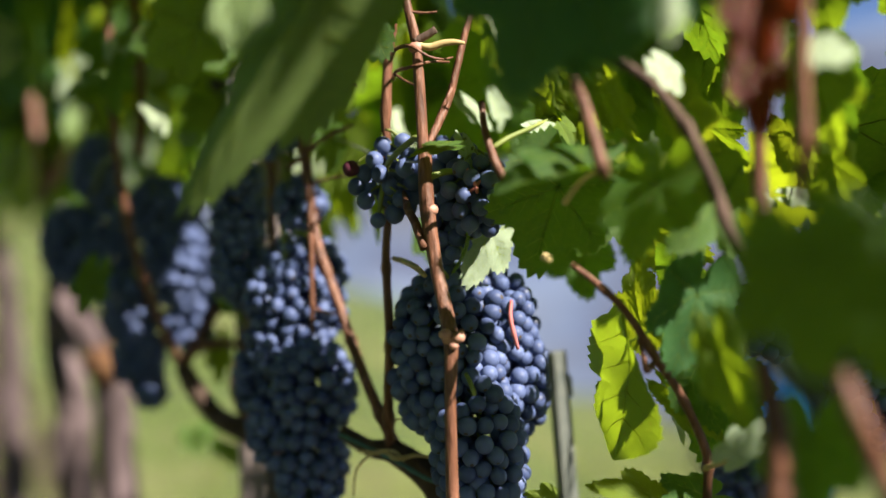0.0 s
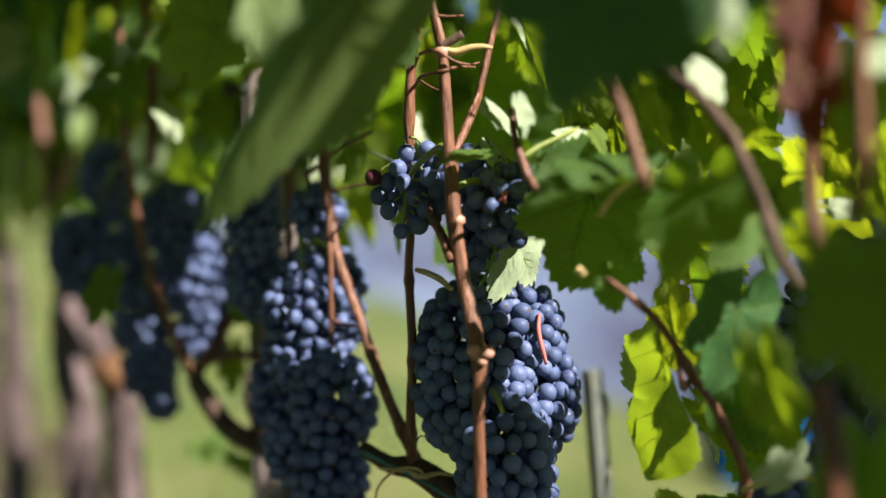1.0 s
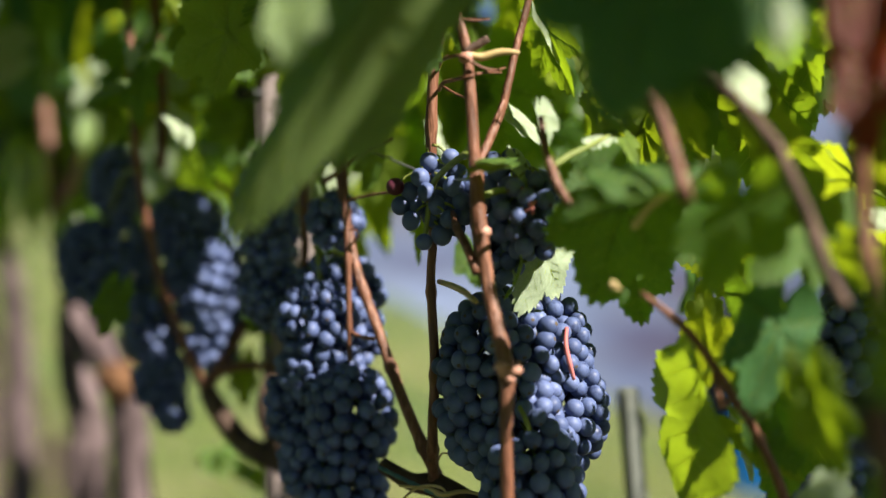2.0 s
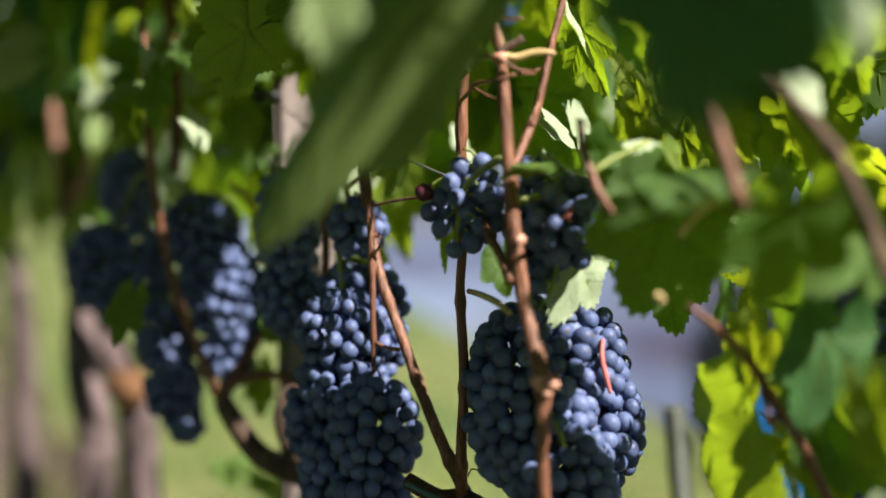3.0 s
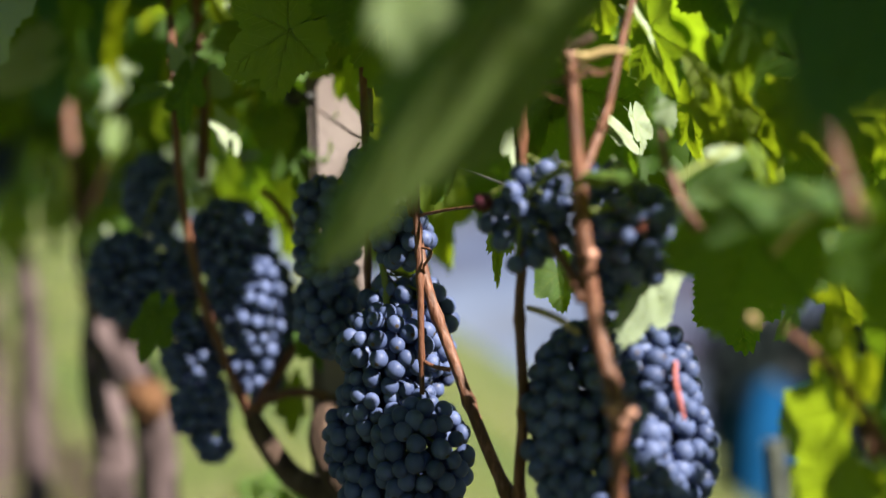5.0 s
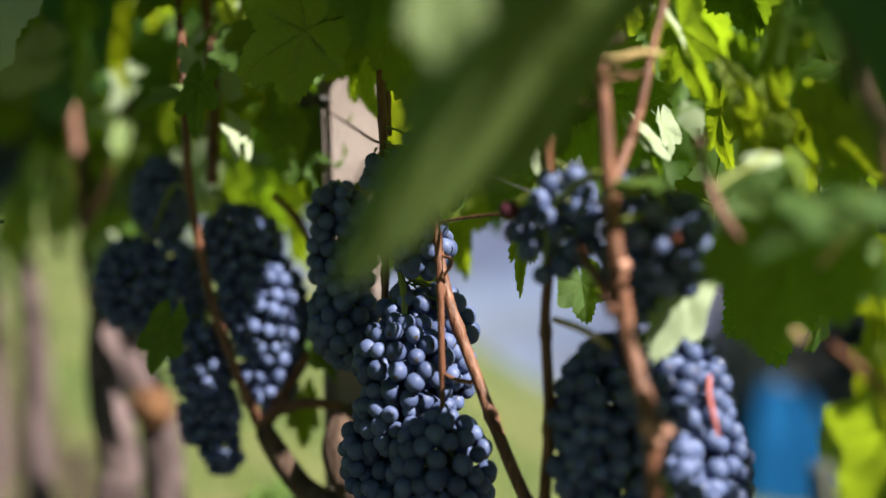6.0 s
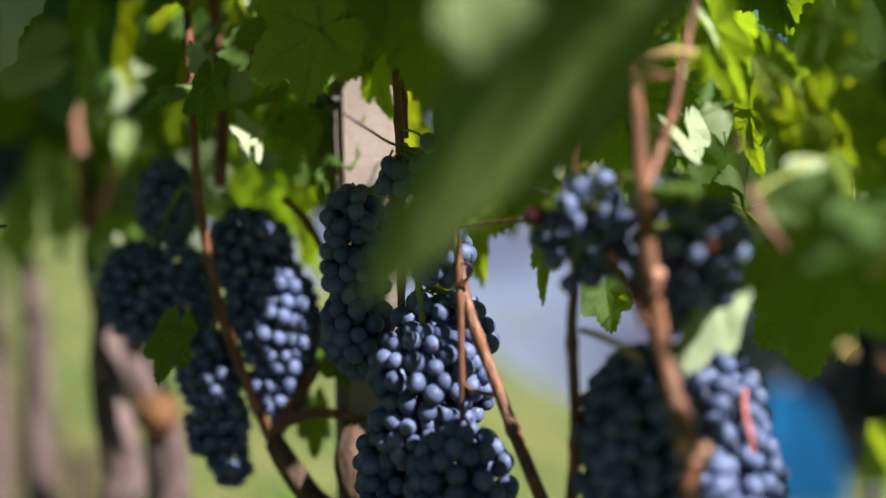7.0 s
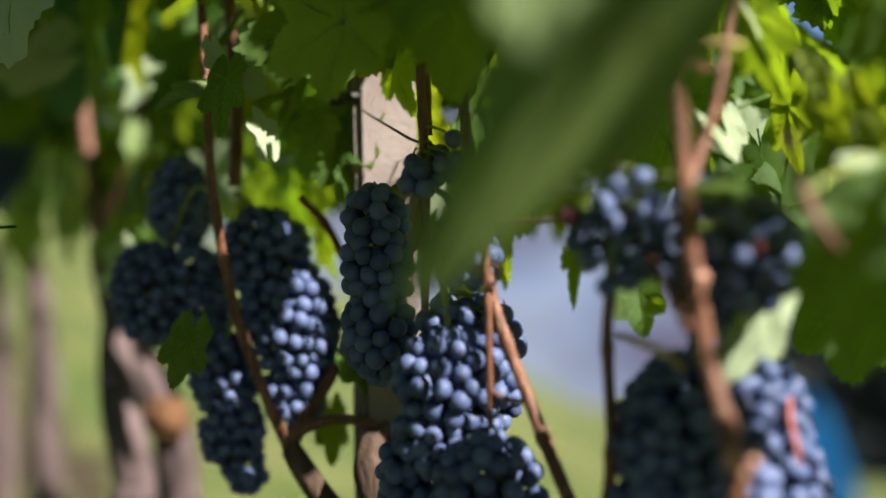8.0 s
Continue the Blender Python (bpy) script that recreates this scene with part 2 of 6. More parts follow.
def tube(points, radii, sides=10, steps=8, rough=0.0, nodes=0.0, bm=None, seed=0.0, freq=60.0, stretch=0.15):
    """A closed, tapering tube along a smooth line. rough: relief of the skin as a share of the radius; nodes: metres between swellings."""
    bm = bm or bmesh.new()
    line = spline(points, steps)
    radii = list(radii) if hasattr(radii, "__len__") else [radii] * len(points)
    count, rings = len(line), []
    run = 0.0
    side = None
    for i, c in enumerate(line):
        ahead = (line[min(i + 1, count - 1)] - line[max(i - 1, 0)]).normalized()
        if side is None:
            side = ahead.orthogonal().normalized()
        side = (side - ahead * side.dot(ahead)).normalized()
        up = ahead.cross(side)
        f = i / (count - 1) * (len(radii) - 1)
        k = min(int(f), len(radii) - 2)
        r = radii[k] + (radii[k + 1] - radii[k]) * (f - k)
        if i:
            run += (c - line[i - 1]).length
        if nodes:
            q = (run / nodes + seed) % 1.0
            r *= 1 + 0.32 * math.exp(-((q - 0.5) * nodes / 0.004) ** 2)
        ring = []
        for s in range(sides):
            a = 2 * math.pi * s / sides
            w = side * math.cos(a) + up * math.sin(a)
            k2 = 1.0
            if rough:
                k2 += rough * noise.noise(Vector((math.cos(a) * 1.6 + seed, math.sin(a) * 1.6, run * freq * stretch)))
                k2 += 0.5 * rough * noise.noise(Vector((math.cos(a) * 5 + seed, math.sin(a) * 5, run * freq * stretch * 1.7)))
            ring.append(bm.verts.new(c + w * r * k2))
        rings.append(ring)
    for a, b in zip(rings, rings[1:]):
        for s in range(sides):
            bm.faces.new((a[s], a[(s + 1) % sides], b[(s + 1) % sides], b[s]))
    bm.faces.new(rings[0][::-1])
    bm.faces.new(rings[-1])
    return bm


def ball(bm, centre, radius, squash=(1, 1, 1), sub=2):
    m = Matrix.Translation(centre) @ Matrix.Diagonal((*squash, 1))
    bmesh.ops.create_icosphere(bm, subdivisions=sub, radius=radius, matrix=m)


def box(bm, m, size, bevel=0.0):
    v = bmesh.ops.create_cube(bm, size=1.0, matrix=m @ Matrix.Diagonal((*size, 1)))["verts"]
    if bevel:
        edges = list({e for q in v for e in q.link_edges})
        bmesh.ops.bevel(bm, geom=edges, offset=bevel, segments=2, affect="EDGES")


# A vine leaf of unit length: five toothed lobes round the leaf stalk at the origin, the tip towards +y, the upper side towards +z.
LOBES = [(90, 1.0, 26), (38, 0.86, 24), (142, 0.86, 24), (-18, 0.66, 26), (198, 0.66, 26), (-58, 0.50, 22), (238, 0.50, 22)]


NARROW = [(90, 1.0, 30), (48, 0.74, 26), (132, 0.74, 26), (8, 0.42, 26), (172, 0.42, 26), (-40, 0.25, 22), (220, 0.25, 22)]


def leaf_edge(angle, rng_shift, depth, lobes=LOBES):
    r = 0.30 if lobes is LOBES else 0.2
    for at, length, width in lobes:
        d = (angle - at + 180) % 360 - 180
        r = max(r, length * (1 - depth * min(1.0, abs(d) / width / 1.25) ** 1.5))
    tooth = (angle * 0.125 + rng_shift) % 1.0
    r *= 1 - 0.11 * tooth
    gap = abs((angle + 90 + 180) % 360 - 180)
    if gap < 22:
        r *= 0.18 + 0.82 * (gap / 22) ** 0.7
    return r


def leaf_surface(x, y, shape):
    cup, fold, wave, droop, seed = shape
    r = math.hypot(x, y)
    a = math.degrees(math.atan2(y, x))
    near = min(abs((a - at + 180) % 360 - 180) for at, *_ in LOBES[:5])
    z = cup * r * r + fold * abs(x) - droop * max(y, 0.0) ** 2
    z += 0.055 * r * min(near / 22, 1.0) * (1 - 0.4 * r)
    z += wave * r * noise.noise(Vector((x * 2.2 + seed, y * 2.2, seed)))
    return z


def leaf_mesh(name, material, shape, depth=0.42, count=144, lobes=LOBES, veins=2):
    bm = bmesh.new()
    rings = (0.0, 0.22, 0.45, 0.66, 0.84, 0.94, 1.0) if veins == 2 else (0.0, 0.4, 0.75, 1.0)
    seed = shape[4]
    middle = bm.verts.new((0, 0, 0))
    last = None
    for ring in rings[1:]:
        row = []
        for i in range(count):
            a = 360 * i / count + 0.6
            r = leaf_edge(a, seed, depth, lobes)
            smooth = 0.55 * min(1.0, r * 1.3)
            q = ring * (r * ring + smooth * (1 - ring)) if ring < 0.95 else r
            q *= 1 + 0.03 * noise.noise(Vector((a * 0.03, seed * 3, 0)))
            x, y = q * math.cos(radians(a)), q * math.sin(radians(a))
            row.append(bm.verts.new((x, y, leaf_surface(x, y, shape))))
        for i in range(count):
            j = (i + 1) % count
            if last is None:
                bm.faces.new((middle, row[i], row[j]))
            else:
                bm.faces.new((last[i], row[i], row[j], last[j]))
        last = row
    for f in bm.faces:
        f.material_index = 0

    def vein(x0, y0, x1, y1, w):
        pts = []
        for k in range(4 * veins + 1):
            t = k / (4 * veins)
            x, y = x0 + (x1 - x0) * t, y0 + (y1 - y0) * t
            wid = w * (1 - 0.8 * t)
            d = Vector((-(y1 - y0), x1 - x0)).normalized() * wid
            pts.append([bm.verts.new((x + e * d.x, y + e * d.y, leaf_surface(x, y, shape) + h)) for e, h in ((-1, -0.002), (0, 0.004), (1, -0.002))]
                       + [bm.verts.new((x, y, leaf_surface(x, y, shape) - 0.006))])
        for a, b in zip(pts, pts[1:]):
            for i in range(4):
                f = bm.faces.new((a[i], a[(i + 1) % 4], b[(i + 1) % 4], b[i]))
                f.material_index = 1

    for at, length, _ in lobes[:5] if veins else ():
        ca, sa = math.cos(radians(at)), math.sin(radians(at))
        vein(0, 0, 0.93 * length * ca, 0.93 * length * sa, 0.010)
        for t in (0.22, 0.38, 0.54, 0.70) if veins == 2 else ():
            for turn in (-42, 42):
                b = radians(at + turn)
                l = 0.34 * length * (1 - 0.75 * t)
                vein(t * length * ca, t * length * sa, t * length * ca + l * math.cos(b), t * length * sa + l * math.sin(b), 0.0042)
    # the leaf stalk
    if veins:
        tube([(0, 0, 0), (0, -0.22, -0.06), (0.03, -0.5, -0.22)], [0.016, 0.014, 0.018], 5, 3, bm=bm)
    return mesh_of(name, bm, material, VEIN)


SHAPES = [(-0.10, 0.05, 0.10, 0.10, 0.3), (0.12, -0.06, 0.16, 0.14, 1.7), (-0.18, 0.14, 0.12, 0.05, 2.9),
          (0.05, 0.22, 0.14, 0.20, 4.1), (-0.05, -0.16, 0.20, 0.06, 5.3), (0.16, 0.02, 0.24, -0.06, 6.6)]
LEAVES = [leaf_mesh("leaf", LEAF, s, 0.36 + 0.05 * (i % 3)) for i, s in enumerate(SHAPES)]
LIGHT = [leaf_mesh("leaf", LEAF, s, 0.36 + 0.05 * (i % 3), 72, veins=1) for i, s in enumerate(SHAPES)]
LIGHT_YELLOW = [leaf_mesh("leaf", LEAF_YELLOW, s, 0.40, 72, veins=1) for s in SHAPES[:3]]
LIGHT_PALE = [leaf_mesh("leaf", LEAF_PALE, s, 0.38, 72, veins=1) for s in SHAPES[1:4]]
LEAVES_YELLOW = [leaf_mesh("leaf", LEAF_YELLOW, s, 0.40) for s in SHAPES[:3]]
LEAVES_PALE = [leaf_mesh("leaf", LEAF_PALE, s, 0.38) for s in SHAPES[1:4]]
LEAVES_RED = [leaf_mesh("leaf", LEAF_RED, s, 0.38) for s in SHAPES[2:4]]
# Lighter green: brightness of sunlit leaf faces is raised in the colour.
LEAF_MID = leaf_material("vine_leaf_sunlit_mid", (0.145, 0.215, 0.075), (0.200, 0.275, 0.110), (0.15, 0.34, 0.015), (0.30, 0.46, 0.025), 0.38)
LEAVES_MID = [leaf_mesh("leaf", LEAF_MID, s, 0.38) for s in SHAPES[1:4]]
LEAF_BROAD = leaf_mesh("leaf", LEAF_LIT, SHAPES[0], 0.42)
LEAVES_SHADE = [leaf_mesh("leaf", LEAF_SHADE, s, 0.38) for s in SHAPES[:3]]
LEAVES_NARROW = [leaf_mesh("leaf", LEAF, s, 0.36, 144, lobes=NARROW) for s in SHAPES[:2]]
LEAF_OLIVE = leaf_material("vine_leaf_olive", (0.122, 0.182, 0.050), (0.174, 0.240, 0.082), (0.15, 0.30, 0.014), (0.28, 0.41, 0.022), 0.40)
LEAF_FOLDED = leaf_mesh("leaf", LEAF_OLIVE, (-0.02, -0.34, 0.05, 0.04, 1.3), 0.30)
def torn_leaf():
    """A torn, half-folded leaf of unit length, its stalk at the origin and its tip towards +y: one half with a bite, the other folded back."""
    left = [(0.0, 0.03), (0.10, 0.13), (0.18, 0.31), (0.35, 0.38), (0.51, 0.39), (0.535, 0.22), (0.56, 0.31), (0.74, 0.26), (0.86, 0.15), (0.95, 0.08), (1.0, 0.01)]
    right = [(0.0, 0.03), (0.27, 0.05), (0.40, 0.11), (0.54, 0.20), (0.66, 0.32), (0.75, 0.38), (0.86, 0.33), (0.93, 0.22), (1.0, 0.01)]

    def width(rows, y):
        for (a, wa), (b, wb) in zip(rows, rows[1:]):
            if y <= b:
                return wa + (wb - wa) * (y - a) / (b - a)
        return rows[-1][1]

    def place(u, y, side):
        x = u * width(left if side < 0 else right, y)
        if u == 1.0:
            x *= 1 - 0.10 * ((y * 17) % 1.0)
        keel = 0.12 * math.sin(3.0 * y) * (1 - 0.5 * y)
        z = 0.03 * noise.noise(Vector((side * x * 5, y * 4, 2.0))) + 0.012 * math.sin(9 * y + 3 * u) * u
        z += (0.25 * x * x if side < 0 else 0.10 * x)
        return Vector((-keel - side * x * (1.0 if side < 0 else 0.80), y, -z))

    bm = bmesh.new()
    steps, across = 68, (0.0, 0.2, 0.45, 0.7, 0.88, 1.0)
    for side in (-1, 1):
        last = None
        for k in range(steps + 1):
            y = k / steps
            row = [bm.verts.new(place(u, y, side)) for u in across]
            if last:
                for i in range(len(across) - 1):
                    bm.faces.new((last[i], last[i + 1], row[i + 1], row[i]) if side < 0 else (last[i + 1], last[i], row[i], row[i + 1]))
            last = row

    def rib(side, y0, y1, u1, w):
        line = []
        for k in range(8):
            t = k / 7
            p = place(u1 * t, y0 + (y1 - y0) * t, side)
            line.append((p, w * (1 - 0.75 * t)))
        first = len(bm.faces)
        tube([tuple(p + Vector((0, 0, 0.002))) for p, _ in line], [r for _, r in line], 5, 2, bm=bm)
        bm.faces.ensure_lookup_table()
        for f in bm.faces[first:]:
            f.material_index = 1

    rib(-1, 0.0, 0.97, 0.02, 0.006)
    for y0 in (0.02, 0.18, 0.36, 0.55, 0.72):
        rib(-1, y0, y0 + 0.16, 0.9, 0.0035)
        rib(1, y0, y0 + 0.16, 0.9, 0.0035)
    tube([(-0.06, 0.26, -0.01), (-0.10, 0.22, -0.04), (-0.16, 0.16, -0.10)], [0.008, 0.008, 0.010], 5, 3, bm=bm)
    return mesh_of("leaf", bm, LEAF_LIT, VEIN)


LEAF_TORN = torn_leaf()


def leaf(vine, root, tip, facing, mesh, wide=1.0, name="leaf"):
    """A leaf from the top of its stalk to its tip, its upper side turned towards facing."""
    root, tip = Vector(root), Vector(tip)
    y = tip - root
    size = y.length
    y.normalize()
    z = Vector(facing)
    z = (z - y * z.dot(y)).normalized()
    x = y.cross(z)
    ob = new(name, mesh)
    ob.parent = vine
    ob.matrix_parent_inverse = vine.matrix_world.inverted()
    m = Matrix((x, y, z)).transposed().to_4x4()
    ob.matrix_basis = Matrix.Translation(root) @ m @ Matrix.Diagonal((size * wide, size, size, 1))
    return ob


# ---------------------------------------------------------------- grapes
BERRY_D = 0.0119
HANGING = []


def berry_mesh(material, long, seed):
    bm = bmesh.new()
    bmesh.ops.create_icosphere(bm, subdivisions=3, radius=0.5)
    for v in bm.verts:
        d = noise.noise(v.co * 1.7 + Vector((seed, 0, 0)))
        v.co *= 1 + 0.035 * d
        v.co.z *= long
    low = [f for f in bm.faces if f.calc_center_median().z < -0.488 * long]
    for f in low:
        f.material_index = 1
    return mesh_of("berry", bm, material, SCAR)


BERRIES = [berry_mesh(BERRY, 1.0 + 0.04 * k, k * 2.3) for k in range(4)]
BERRY_UNRIPE = berry_mesh(BERRY_RED, 1.0, 9.1)


def bunch(label, top, lobes, hang, seed, size=1.0, loose=0.0, red=0, group="bunches of grapes", fill=True, spots=()):
    """A bunch of grapes. lobes: centre and half-sizes of the rounded bodies that it is made of; hang: points from its cane to the top.
    spots: for a loose bunch, each berry's place from the first lobe's centre, in millimetres."""
    r = random.Random(seed)
    ob = thing("grape_bunch", top, label, "grapes", group)
    d = BERRY_D * size
    placed = []
    cells = {}

    def free(p, gap):
        k = tuple(int(math.floor(c / d)) for c in p)
        for a in (-1, 0, 1):
            for b in (-1, 0, 1):
                for c in (-1, 0, 1):
                    for q in cells.get((k[0] + a, k[1] + b, k[2] + c), ()):
                        if (q - p).length < gap:
                            return False
        return True

    placed += [Vector(lobes[0][0]) + Vector(q) * 0.001 for q in spots]
    for shell, tries, gap in () if spots else (((0.93, 1.0), 1500, 0.84), ((0.82, 1.03), 1200, 0.78), ((0.45, 0.78), 700 if fill else 0, 0.88)):
        for centre, half in lobes:
            for _ in range(tries):
                v = Vector((r.gauss(0, 1), r.gauss(0, 1), r.gauss(0, 1))).normalized()
                k = r.uniform(*shell)
                p = Vector(centre) + Vector((v.x * half[0], v.y * half[1], v.z * half[2])) * k
                inside = any(sum(((p[i] - Vector(c2)[i]) / h2[i]) ** 2 for i in range(3)) < 0.62 for c2, h2 in lobes if c2 is not centre)
                if inside and shell[0] > 0.75:
                    continue
                if r.random() < loose and shell[0] > 0.75:
                    continue
                if free(p, d * gap) and len(placed) < 640:
                    placed.append(p)
                    cells.setdefault(tuple(int(math.floor(c / d)) for c in p), []).append(p)
    axis = Vector(lobes[0][0])
    placed.sort(key=lambda q: q.y + 0.3 * q.x)
    HANGING.extend(placed)
    rest = placed[298:]
    reddish = sorted(range(min(298, len(placed))), key=lambda k: placed[k].x)[:red]
    for i, p in enumerate(placed[:298]):
        berry = new("berry", BERRY_UNRIPE if i in reddish else BERRIES[r.randrange(4)])
        berry.parent = ob
        berry.matrix_parent_inverse = ob.matrix_world.inverted()
        s = d * r.uniform(0.88, 1.10)
        turn = (axis - p + Vector((0, 0, 0.03))).to_track_quat("Z", "Y").to_matrix().to_4x4()
        berry.matrix_basis = Matrix.Translation(p) @ turn @ pose(0, 0, 0, r.uniform(-25, 25), r.uniform(-25, 25), r.uniform(0, 360)) @ Matrix.Diagonal((s, s, s, 1))
    if rest:
        bm = bmesh.new()
        for p in rest:
            ball(bm, p, d * 0.5, (1, 1, 1.04), 2)
        tagged(part("inner_berry", bm, BERRY, ob), kind="stuff")
    low = min((p for p in placed), key=lambda q: q.z)
    ends = [Vector(h) for h in hang] + [Vector(top) * 0.5 + axis * 0.5, axis, (axis + low) / 2, low]
    part("stem", tube(ends, [0.0024, 0.0022, 0.002, 0.0018, 0.0012], 8, 6, 0.1), GREEN_STEM, ob)
    # short stalks that carry the outer berries
    bm = bmesh.new()
    for p in placed[:45]:
        q = p.lerp(Vector((axis.x, axis.y, p.z + 0.012)), 0.75)
        tube([q, q.lerp(p, 0.5) + Vector((0, 0, 0.002)), p], [0.0011, 0.0008, 0.0011], 5, 2, bm=bm)
    tagged(part("pedicel", bm, GREEN_STEM, ob), kind="stuff")
    return ob


# ---------------------------------------------------------------- ground and distance
def crest(az):
    """The height of the grassy brow, by the direction from the camera's start."""
    stops = [(-60, 1.6), (-20, 1.45), (-12, 0.75), (-5, -0.10), (6, -1.55), (14, -2.25), (30, -2.8), (70, -1.5)]
    az = max(-60.0, min(70.0, az))
    for (a, za), (b, zb) in zip(stops, stops[1:]):
        if az <= b:
            t = (az - a) / (b - a)
            return za + (zb - za) * t * t * (3 - 2 * t)
    return stops[-1][1]


def ground_height(x, y):
    r = math.hypot(x, y)
    az = math.degrees(math.atan2(x, y))
    back = max(0.0, min(1.0, (abs(az) - 70) / 60))
    zc = crest(az) * (1 - back)
    t = max(0.0, min(1.0, (r - 0.8) / 13.2))
    z = zc * t * t * (3 - 2 * t) * 0.55 + zc * t * 0.45
    if r > 14:
        z -= 0.40 * (min(r, 550) - 14)
    return z + 0.03 * noise.noise(Vector((x * 1.3, y * 1.3, 0))) * min(r, 6) / 3


def build_ground():
    bm = bmesh.new()
    radii = [0.25 * 1.16 ** k for k in range(64)]
    spokes = 144
    centre = bm.verts.new((0, 0, ground_height(0, 0.001)))
    last = None
    for r in radii:
        row = []
        for s in range(spokes):
            a = 2 * math.pi * s / spokes
            x, y = r * math.sin(a), r * math.cos(a)
            row.append(bm.verts.new((x, y, ground_height(x, y))))
        for s in range(spokes):
            j = (s + 1) % spokes
            if last is None:
                bm.faces.new((centre, row[j], row[s]))
            else:
                bm.faces.new((last[s], last[j], row[j], row[s]))
        last = row
    bmesh.ops.recalc_face_normals(bm, faces=bm.faces)
    tagged(new("ground", mesh_of("ground", bm, GRASS)), "grassy vineyard slope of green and straw-coloured turf", "ground", kind="structure")
    # grass blades on the slope that shows between the vines
    r = random.Random(3)
    verts, faces = [], []
    for _ in range(9000):
        d, a = 1.3 + 9 * r.random() ** 1.5, radians(r.uniform(-34, 26))
        x, y = d * math.sin(a), d * math.cos(a)
        z = ground_height(x, y) - 0.01
        h, t, w = r.uniform(0.04, 0.13), r.uniform(0, 6.28), r.uniform(0.002, 0.005)
        lx, ly = r.uniform(-0.05, 0.05), r.uniform(-0.05, 0.05)
        c, s = math.cos(t) * w, math.sin(t) * w
        n = len(verts)
        verts += [(x - c, y - s, z), (x + c, y + s, z), (x + c * 0.7 + lx * 0.4, y + s * 0.7 + ly * 0.4, z + h * 0.6),
                  (x - c * 0.7 + lx * 0.4, y - s * 0.7 + ly * 0.4, z + h * 0.6), (x + lx, y + ly, z + h)]
        faces += [(n, n + 1, n + 2, n + 3), (n + 3, n + 2, n + 4)]
    me = bpy.data.meshes.new("grass")
    me.from_pydata(verts, [], faces)
    me.materials.append(BLADE)
    tagged(new("grass", me), "tufts of green and drying grass on the slope", "grass", kind="stuff")


def build_hills():
    bm = bmesh.new()
    rows = []
    for k, (d, rise) in enumerate(((640, -225), (900, -150), (1200, -40), (1500, 90), (1800, 170), (2000, 80))):
        row = []
        for s in range(97):
            a = radians(-90 + 180 * s / 96)
            h = rise + abs(rise) * 0.2 * noise.noise(Vector((s * 0.13, k * 0.4, 2))) + 12 * noise.noise(Vector((s * 0.9, k, 5)))
            row.append(bm.verts.new((d * math.sin(a), d * math.cos(a), h)))
        rows.append(row)
    for a, b in zip(rows, rows[1:]):
        for s in range(96):
            bm.faces.new((a[s], a[s + 1], b[s + 1], b[s]))
    bmesh.ops.recalc_face_normals(bm, faces=bm.faces)
    tagged(new("backdrop", mesh_of("backdrop", bm, HILLS)), "hills beyond the valley, blue-violet haze painted into them", "hills", kind="structure")


build_ground()
build_hills()

# ---------------------------------------------------------------- posts, stake and wires
def build_post():
    foot, head = Vector((-0.1821, 1.1207, 0.7569)), Vector((-0.1667, 1.1369, 1.0659))
    lean = (head - foot).normalized()
    z0 = ground_height(foot.x, foot.y) - 0.05
    foot = foot + lean * ((z0 - foot.z) / lean.z)
    length = 1.95
    ob = thing("trellis_post", foot, "weathered pinkish concrete vineyard post with rough face", "post")
    y = Vector((-0.25, 0.97, 0)).normalized()
    y = (y - lean * y.dot(lean)).normalized()
    x = y.cross(lean)
    m = Matrix((x, y, lean)).transposed().to_4x4()
    bm = bmesh.new()
    box(bm, Matrix.Translation(foot + lean * length / 2) @ m, (0.046, 0.046, length), 0.005)
    bmesh.ops.subdivide_edges(bm, edges=[e for e in bm.edges if e.calc_length() > 0.5], cuts=120, use_grid_fill=True)
    for v in bm.verts:
        v.co += Vector((noise.noise(v.co * 30), noise.noise(v.co * 30 + Vector((9, 0, 0))), 0)) * 0.0011
    part("shaft", bm, POST, ob, smooth=False)
    # clip that holds the wire
    c = Vector((-0.1968, 1.1063, 1.0566))
    bm = bmesh.new()
    box(bm, Matrix.Translation(c) @ m, (0.013, 0.014, 0.012), 0.002)
    box(bm, Matrix.Translation(c + x * 0.010) @ m, (0.014, 0.007, 0.006), 0.001)
    box(bm, Matrix.Translation(c + Vector((-0.004, -0.006, 0.006))) @ m, (0.004, 0.006, 0.008), 0.001)
    part("wire_clip", bm, PLASTIC, ob, "small black plastic wire clip")
    return ob


build_post()


def build_stake():
    top, low = Vector((0.0553, 0.6711, 0.8534)), Vector((0.0558, 0.6668, 0.7717))
    d = (low - top).normalized()
    low = top + d * ((ground_height(low.x, low.y) - 0.06 - top.z) / d.z)
    ob = thing("stake", low, "thin dark grey-green metal vine stake driven into the ground", "stake")
    x = Vector((1, 0.25, 0))
    x = (x - d * x.dot(d)).normalized()
    y = d.cross(x)
    m = Matrix((x, y, d)).transposed().to_4x4()
    n = (low - top).length
    bm = bmesh.new()
    box(bm, Matrix.Translation((top + low) / 2) @ m, (0.0115, 0.0025, n), 0.0006)
    box(bm, Matrix.Translation((top + low) / 2 + y * 0.0056 - x * 0.0045) @ m, (0.0025, 0.0085, n), 0.0006)
    box(bm, Matrix.Translation(top + d * 0.02 + x * 0.0061) @ m, (0.0022, 0.004, 0.012), 0.0004)
    part("shaft", bm, STAKE, ob, smooth=False)


